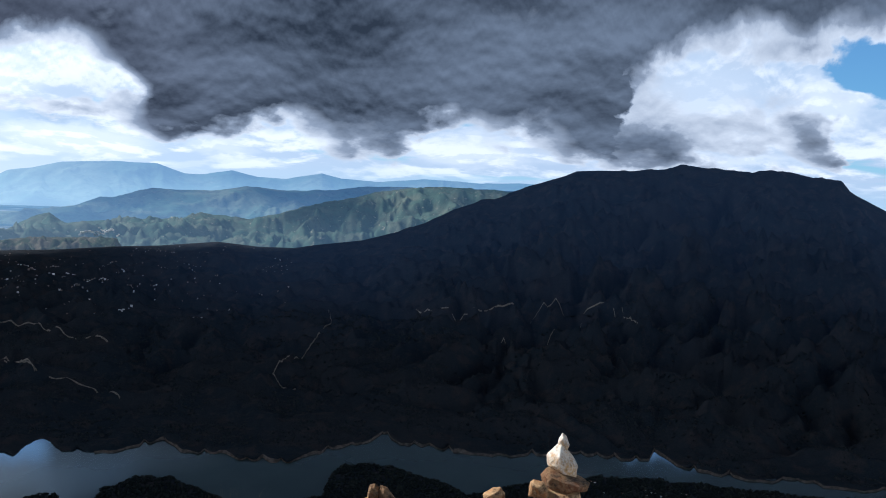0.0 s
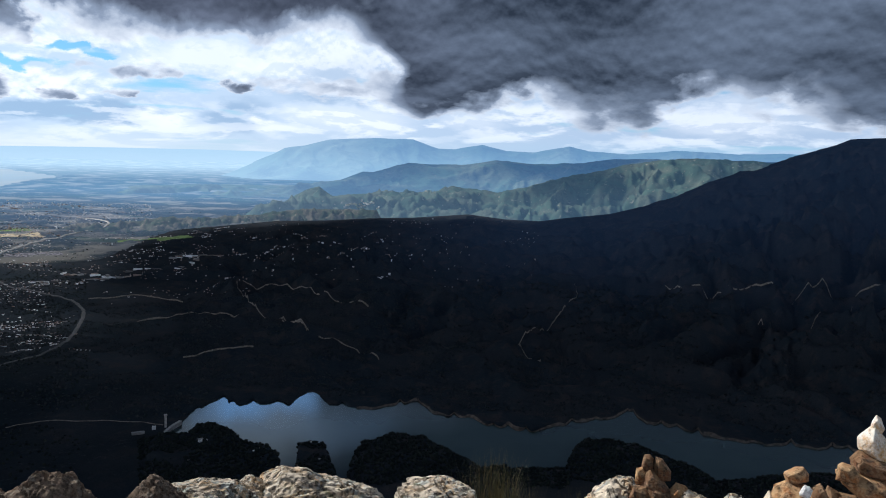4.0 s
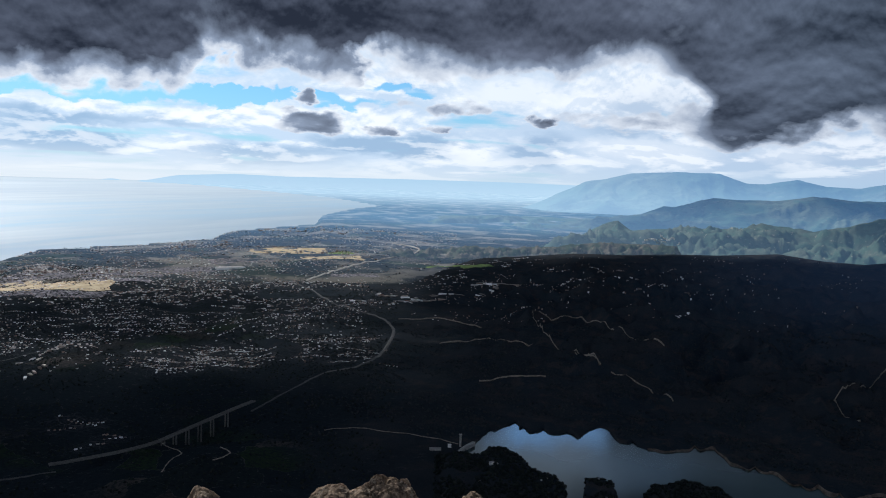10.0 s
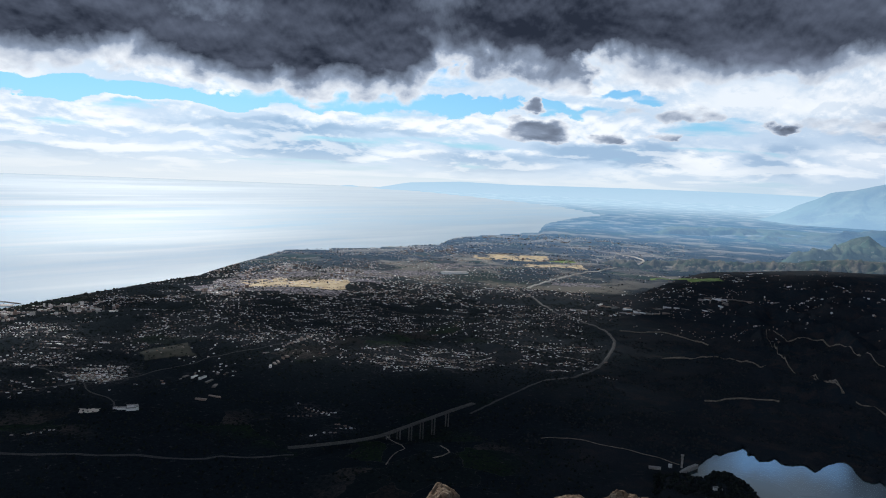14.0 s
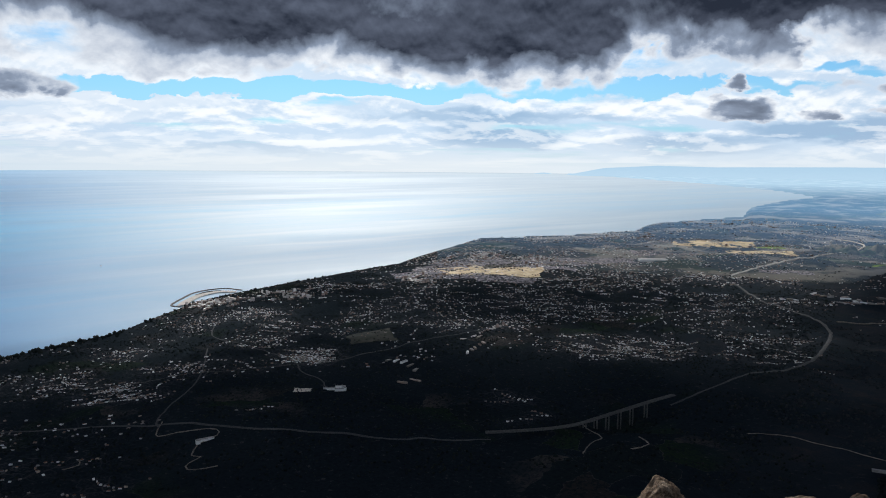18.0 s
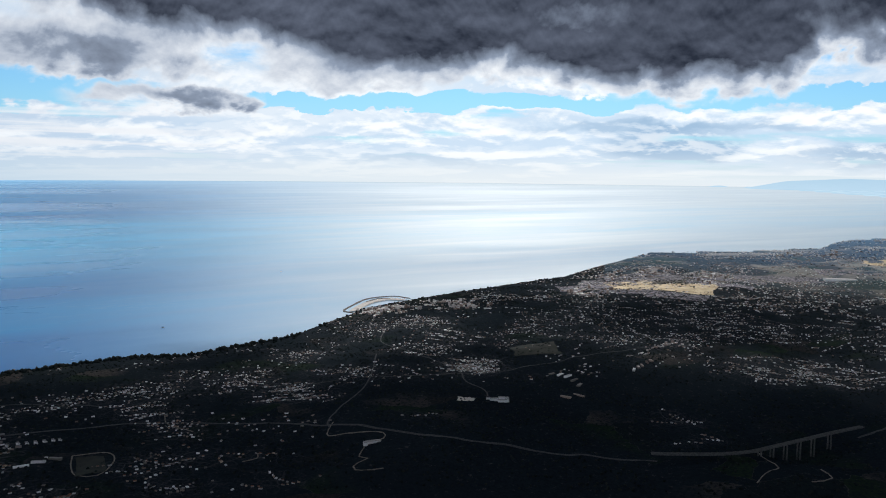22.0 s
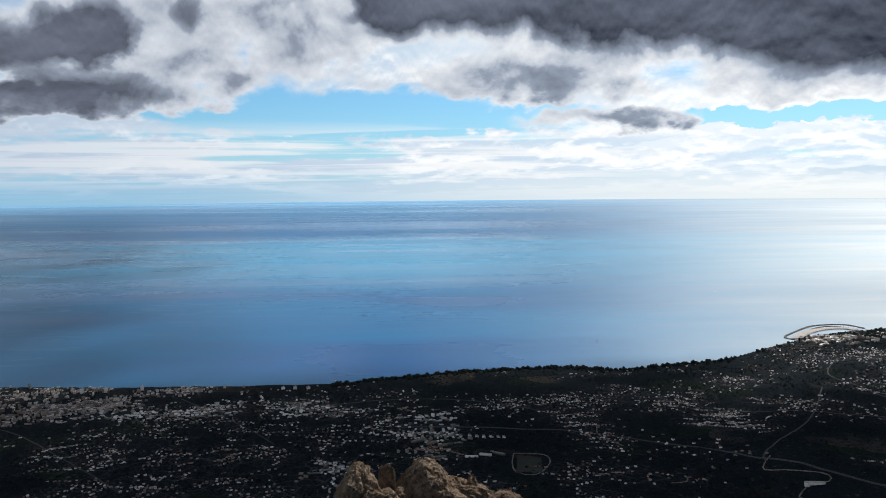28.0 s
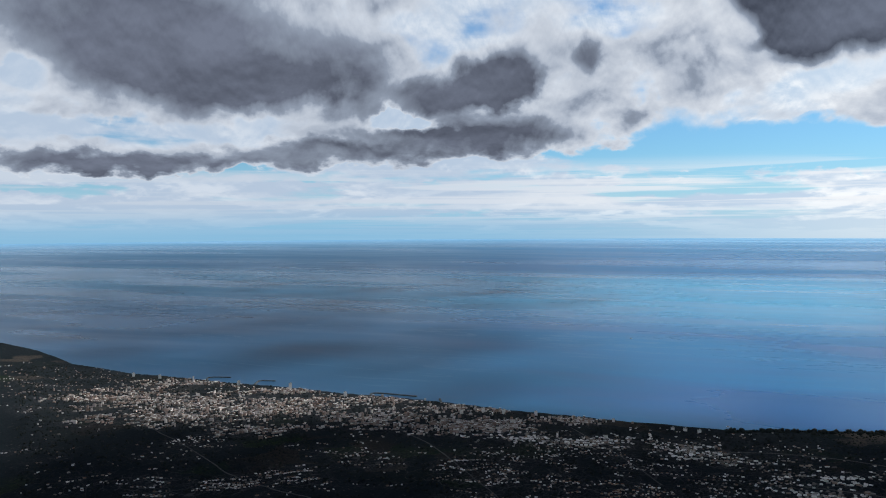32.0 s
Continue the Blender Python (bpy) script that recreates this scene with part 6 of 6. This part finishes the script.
def rock(name, place, size, seed, material, label, group="", turn=0.0, tilt=0.0, profile="block", rough=0.03, detail=3, category="rock", facing=0.62):
    """A broken stone: the hull of jittered outlines, with chipped edges and a rough skin."""
    if category == "stone":
        size = (size[0] * 0.84, size[1] * 0.84, size[2] * 0.95)
    dice = random.Random(seed)
    bm = bmesh.new()
    for depth, scale, jit in ((-1.0, facing, 0.16), (-0.25, 1.0, 0.05), (0.35, 0.96, 0.08), (1.0, 0.6, 0.2)):
        for x, z in PROFILES[profile]:
            bm.verts.new((x * scale + dice.uniform(-jit, jit), depth + dice.uniform(-jit, jit), z * scale + dice.uniform(-jit, jit)))
    made = bmesh.ops.convex_hull(bm, input=bm.verts[:])
    loose = {g for g in made["geom_interior"] + made["geom_unused"] if isinstance(g, bmesh.types.BMVert)}
    bmesh.ops.delete(bm, geom=[v for v in loose if v.is_valid], context="VERTS")
    bmesh.ops.bevel(bm, geom=bm.edges[:], offset=0.022, segments=1, affect="EDGES", clamp_overlap=True)
    bmesh.ops.triangulate(bm, faces=bm.faces[:])
    for k in range(detail):
        long = [e for e in bm.edges if e.calc_length() > 0.6 / 2 ** k]
        if long:
            bmesh.ops.subdivide_edges(bm, edges=long, cuts=1)
            bmesh.ops.triangulate(bm, faces=[f for f in bm.faces if len(f.verts) > 3])
    off = Vector((dice.uniform(0, 50), dice.uniform(0, 50), dice.uniform(0, 50)))
    bm.normal_update()
    shift = []
    for v in bm.verts:
        p = v.co * 1.0
        crag = 0.4 - abs(noise.noise(p * 1.7 + off)) * 1.4 + 0.55 * (0.3 - abs(noise.noise(p * 4.0 + off))) * 1.2
        crack = -1.6 * max(0.0, 0.06 - abs(noise.noise(p * 1.1 - off))) / 0.06
        shift.append(v.normal * rough * (crag + noise.noise(p * 8 + off) * 0.6 + noise.noise(p * 18 + off) * 0.4 + crack))
    for v, d in zip(bm.verts, shift):
        v.co += d
    for v in bm.verts:
        v.co = Vector((v.co.x * size[0] / 2, v.co.y * size[1] / 2, v.co.z * size[2] / 2))
    for f in bm.faces:
        f.smooth = True
    mesh = bpy.data.meshes.new(name)
    bm.to_mesh(mesh)
    bm.free()
    mesh.set_sharp_from_angle(angle=radians(13))
    mesh.materials.append(material)
    ob = new(name, mesh)
    ob.matrix_world = pose(*place, 0, tilt, turn)
    return tagged(ob, label, category, group)


CAIRN = "stones of the tall cairn"
rock("ledge_rock", (0.35, 3.36, 94.54), (0.72, 0.5, 0.54), 5, M_LIME, "grey lichened ledge under the stacked stones", "", -8, 0, "mound", 0.06, 4)
rock("cairn_stone", (0.405, 3.235, 94.868), (0.235, 0.17, 0.115), 21, M_BROWN_STONE, "rusty brown base stone of a stacked cairn", CAIRN, -8, 8, "block", category="stone")
rock("cairn_stone", (0.340, 3.245, 94.885), (0.10, 0.08, 0.12), 22, M_BROWN_STONE, "small dark brown stone wedged under a cairn", CAIRN, -8, 0, "shard", category="stone")
rock("cairn_stone", (0.424, 3.262, 94.940), (0.215, 0.15, 0.112), 63, M_ORANGE_STONE, "wide orange-brown stone in a stacked cairn", CAIRN, -8, 0, "boat", category="stone")
rock("cairn_stone", (0.458, 3.284, 95.020), (0.200, 0.13, 0.074), 44, M_BROWN_STONE, "flat grey-brown slab across a stacked cairn", CAIRN, -8, 4, "slab", category="stone")
rock("cairn_stone", (0.363, 3.225, 95.003), (0.080, 0.062, 0.062), 25, M_ORANGE_STONE, "small orange stone beside the cairn's slab", CAIRN, -8, 0, "mound", 0.02, category="stone")
rock("cairn_stone", (0.449, 3.303, 95.076), (0.132, 0.11, 0.124), 126, M_WHITE_STONE, "pale cream stone near the cairn's top", CAIRN, -8, 0, "pear", 0.025, category="stone", facing=0.5)
rock("cairn_stone", (0.454, 3.316, 95.138), (0.050, 0.042, 0.062), 128, M_WHITE_STONE, "small pale pointed stone topping the cairn", CAIRN, -8, 12, "shard", 0.02, category="stone")
LOW = "stones of the low cairn"
rock("cairn_stone", (0.232, 3.174, 94.905), (0.225, 0.16, 0.120), 31, M_ORANGE_STONE, "broad rusty base stone of a low cairn", LOW, -6, 4, "mound", category="stone")
rock("cairn_stone", (0.147, 3.176, 94.885), (0.070, 0.06, 0.09), 32, M_LIME, "grey stone leaning on the low cairn's base", LOW, 0, 10, "shard", category="stone")
rock("cairn_stone", (0.212, 3.190, 94.984), (0.092, 0.065, 0.056), 33, M_ORANGE_STONE, "tilted orange stone on the low cairn", LOW, -6, -28, "block", 0.02, category="stone")
rock("cairn_stone", (0.234, 3.115, 94.965), (0.040, 0.034, 0.040), 34, M_CHALK, "small white pebble on the low cairn", LOW, 0, 20, "block", 0.02, 2, category="stone")
rock("cairn_stone", (0.285, 3.150, 94.945), (0.085, 0.06, 0.065), 35, M_BROWN_STONE, "tan slanting stone on the low cairn", LOW, -6, 30, "slab", 0.02, category="stone")
BACK = "stones of the small dark cairn"
for k, (place, size, tilt, shape) in enumerate((((-0.281, 4.521, 94.470), (0.070, 0.055, 0.104), 6, "block"), ((-0.211, 4.518, 94.456), (0.092, 0.07, 0.134), -10, "shard"), ((-0.310, 4.499, 94.412), (0.066, 0.05, 0.09), 0, "block"),
                                               ((-0.232, 4.495, 94.392), (0.175, 0.13, 0.10), 22, "slab"), ((-0.131, 4.482, 94.352), (0.110, 0.08, 0.12), 30, "block"), ((-0.211, 4.474, 94.330), (0.18, 0.12, 0.12), 0, "mound"), ((-0.300, 4.463, 94.320), (0.14, 0.10, 0.13), 8, "block"))):
    rock("cairn_stone", place, size, 50 + k, M_ORANGE_STONE if k in (2, 4) else M_BROWN_STONE, "brown stone in a small shaded cairn", BACK, 5 * (k % 3), tilt, shape, category="stone")
GREY = "grey limestone outcrop patched with pale lichen"
TAN = "tan weathered limestone outcrop with dark cracks"
DARK = "dark lichened rock at the summit's edge"
BROWN = "brown craggy rock at the summit's edge"
for k, (place, size, material, label) in enumerate((
        ((-0.42, 4.56, 94.16), (0.52, 0.40, 0.40), M_LIME, GREY), ((-0.048, 4.468, 94.28), (0.17, 0.14, 0.22), M_LIME, GREY), ((0.119, 4.372, 94.30), (0.24, 0.2, 0.26), M_LIME, GREY),
        ((-1.563, 5.224, 93.74), (0.60, 0.4, 0.38), M_LIME, GREY), ((-0.887, 5.005, 93.77), (0.56, 0.4, 0.36), M_LIME, GREY), ((-1.233, 5.098, 93.70), (0.66, 0.4, 0.32), M_LIME, GREY), ((-0.62, 4.80, 93.90), (0.50, 0.36, 0.34), M_LIME, GREY),
        ((-1.06, 5.06, 93.72), (0.86, 0.42, 0.34), M_LIME, GREY), ((-2.721, 5.585, 93.37), (1.05, 0.66, 0.62), M_LIME, TAN), ((-2.410, 5.70, 93.34), (0.80, 0.5, 0.60), M_LIME, TAN), ((-3.00, 5.459, 93.40), (0.66, 0.42, 0.46), M_LIME, TAN), ((-3.19, 5.117, 93.50), (0.74, 0.44, 0.44), M_LIME, TAN), ((-2.15, 5.65, 93.30), (0.5, 0.4, 0.4), M_LIME, TAN))):
    rock("outcrop_rock", place, size, 70 + k, material, label, "rocks along the summit's edge", math.degrees(math.atan2(-place[0], place[1])) + 14 * (k % 3 - 1), 0, ("crag", "mound", "crag", "block")[k % 4], 0.085, 4)
for k, (place, size, material, label) in enumerate((
        ((-3.215, 4.655, 93.74), (0.44, 0.34, 0.36), M_DARKROCK, DARK), ((-3.20, 3.858, 94.03), (0.40, 0.30, 0.46), M_DARKROCK, DARK), ((-3.44, 3.64, 93.99), (0.62, 0.40, 0.42), M_DARKROCK, DARK), ((-3.30, 3.76, 94.00), (0.44, 0.34, 0.38), M_DARKROCK, DARK),
        ((-4.128, 3.285, 93.80), (0.58, 0.45, 0.58), M_DARKROCK, DARK), ((-3.99, 3.43, 93.78), (0.34, 0.3, 0.46), M_DARKROCK, DARK),
        ((-6.202, -2.504, 93.63), (0.40, 0.36, 0.46), M_DARKROCK, BROWN), ((-6.560, -2.390, 93.53), (0.15, 0.13, 0.42), M_DARKROCK, BROWN), ((-6.633, -2.100, 93.43), (0.74, 0.56, 0.66), M_DARKROCK, BROWN), ((-6.661, -1.850, 93.35), (0.86, 0.6, 0.58), M_DARKROCK, BROWN),
        ((-6.728, -1.743, 93.45), (0.20, 0.18, 0.38), M_DARKROCK, BROWN), ((-6.739, -1.530, 93.35), (0.42, 0.34, 0.36), M_DARKROCK, BROWN), ((-6.222, -2.303, 93.45), (0.54, 0.42, 0.40), M_DARKROCK, BROWN), ((-6.38, -2.17, 93.45), (0.26, 0.22, 0.34), M_DARKROCK, BROWN))):
    rock("outcrop_rock", place, size, 90 + k, material, label, "rocks along the summit's edge", math.degrees(math.atan2(-place[0], place[1])) + 14 * (k % 3 - 1), 0, ("crag", "mound", "crag", "block")[k % 4], 0.09, 4)


def tuft(place, blades, tall, wide, seed):
    dice = random.Random(seed)
    bm = bmesh.new()
    for k in range(blades):
        a, lean = dice.uniform(0, 6.3), dice.uniform(0.02, 0.4)
        x, y = dice.gauss(0, wide * 0.3), dice.gauss(0, wide * 0.3)
        h, w = tall * dice.uniform(0.35, 1.0), 0.0018
        side = Vector((-math.sin(a), math.cos(a), 0)) * w
        last = None
        for s in (0, 0.4, 0.75, 1.0):
            c = Vector((x + math.cos(a) * lean * h * s * s, y + math.sin(a) * lean * h * s * s, h * s * (1 - 0.2 * lean * s)))
            pair = (bm.verts.new(c - side * (1.05 - s)), bm.verts.new(c + side * (1.05 - s)))
            if last:
                bm.faces.new((last[0], last[1], pair[1], pair[0]))
            last = pair
    ob = part("grass_tuft", bm, M_GRASS)
    ob.matrix_world = Matrix.Translation(place)
    tagged(ob, "dry brown grass tuft between the rocks", "grass", kind="stuff")


tuft((-1.24, 5.45, 93.55), 520, 0.56, 0.26, 1)
tuft((-1.08, 5.40, 93.56), 420, 0.38, 0.30, 2)
tuft((-0.66, 5.20, 93.64), 420, 0.40, 0.28, 3)
tuft((-5.95, -2.25, 93.28), 80, 0.22, 0.25, 4)
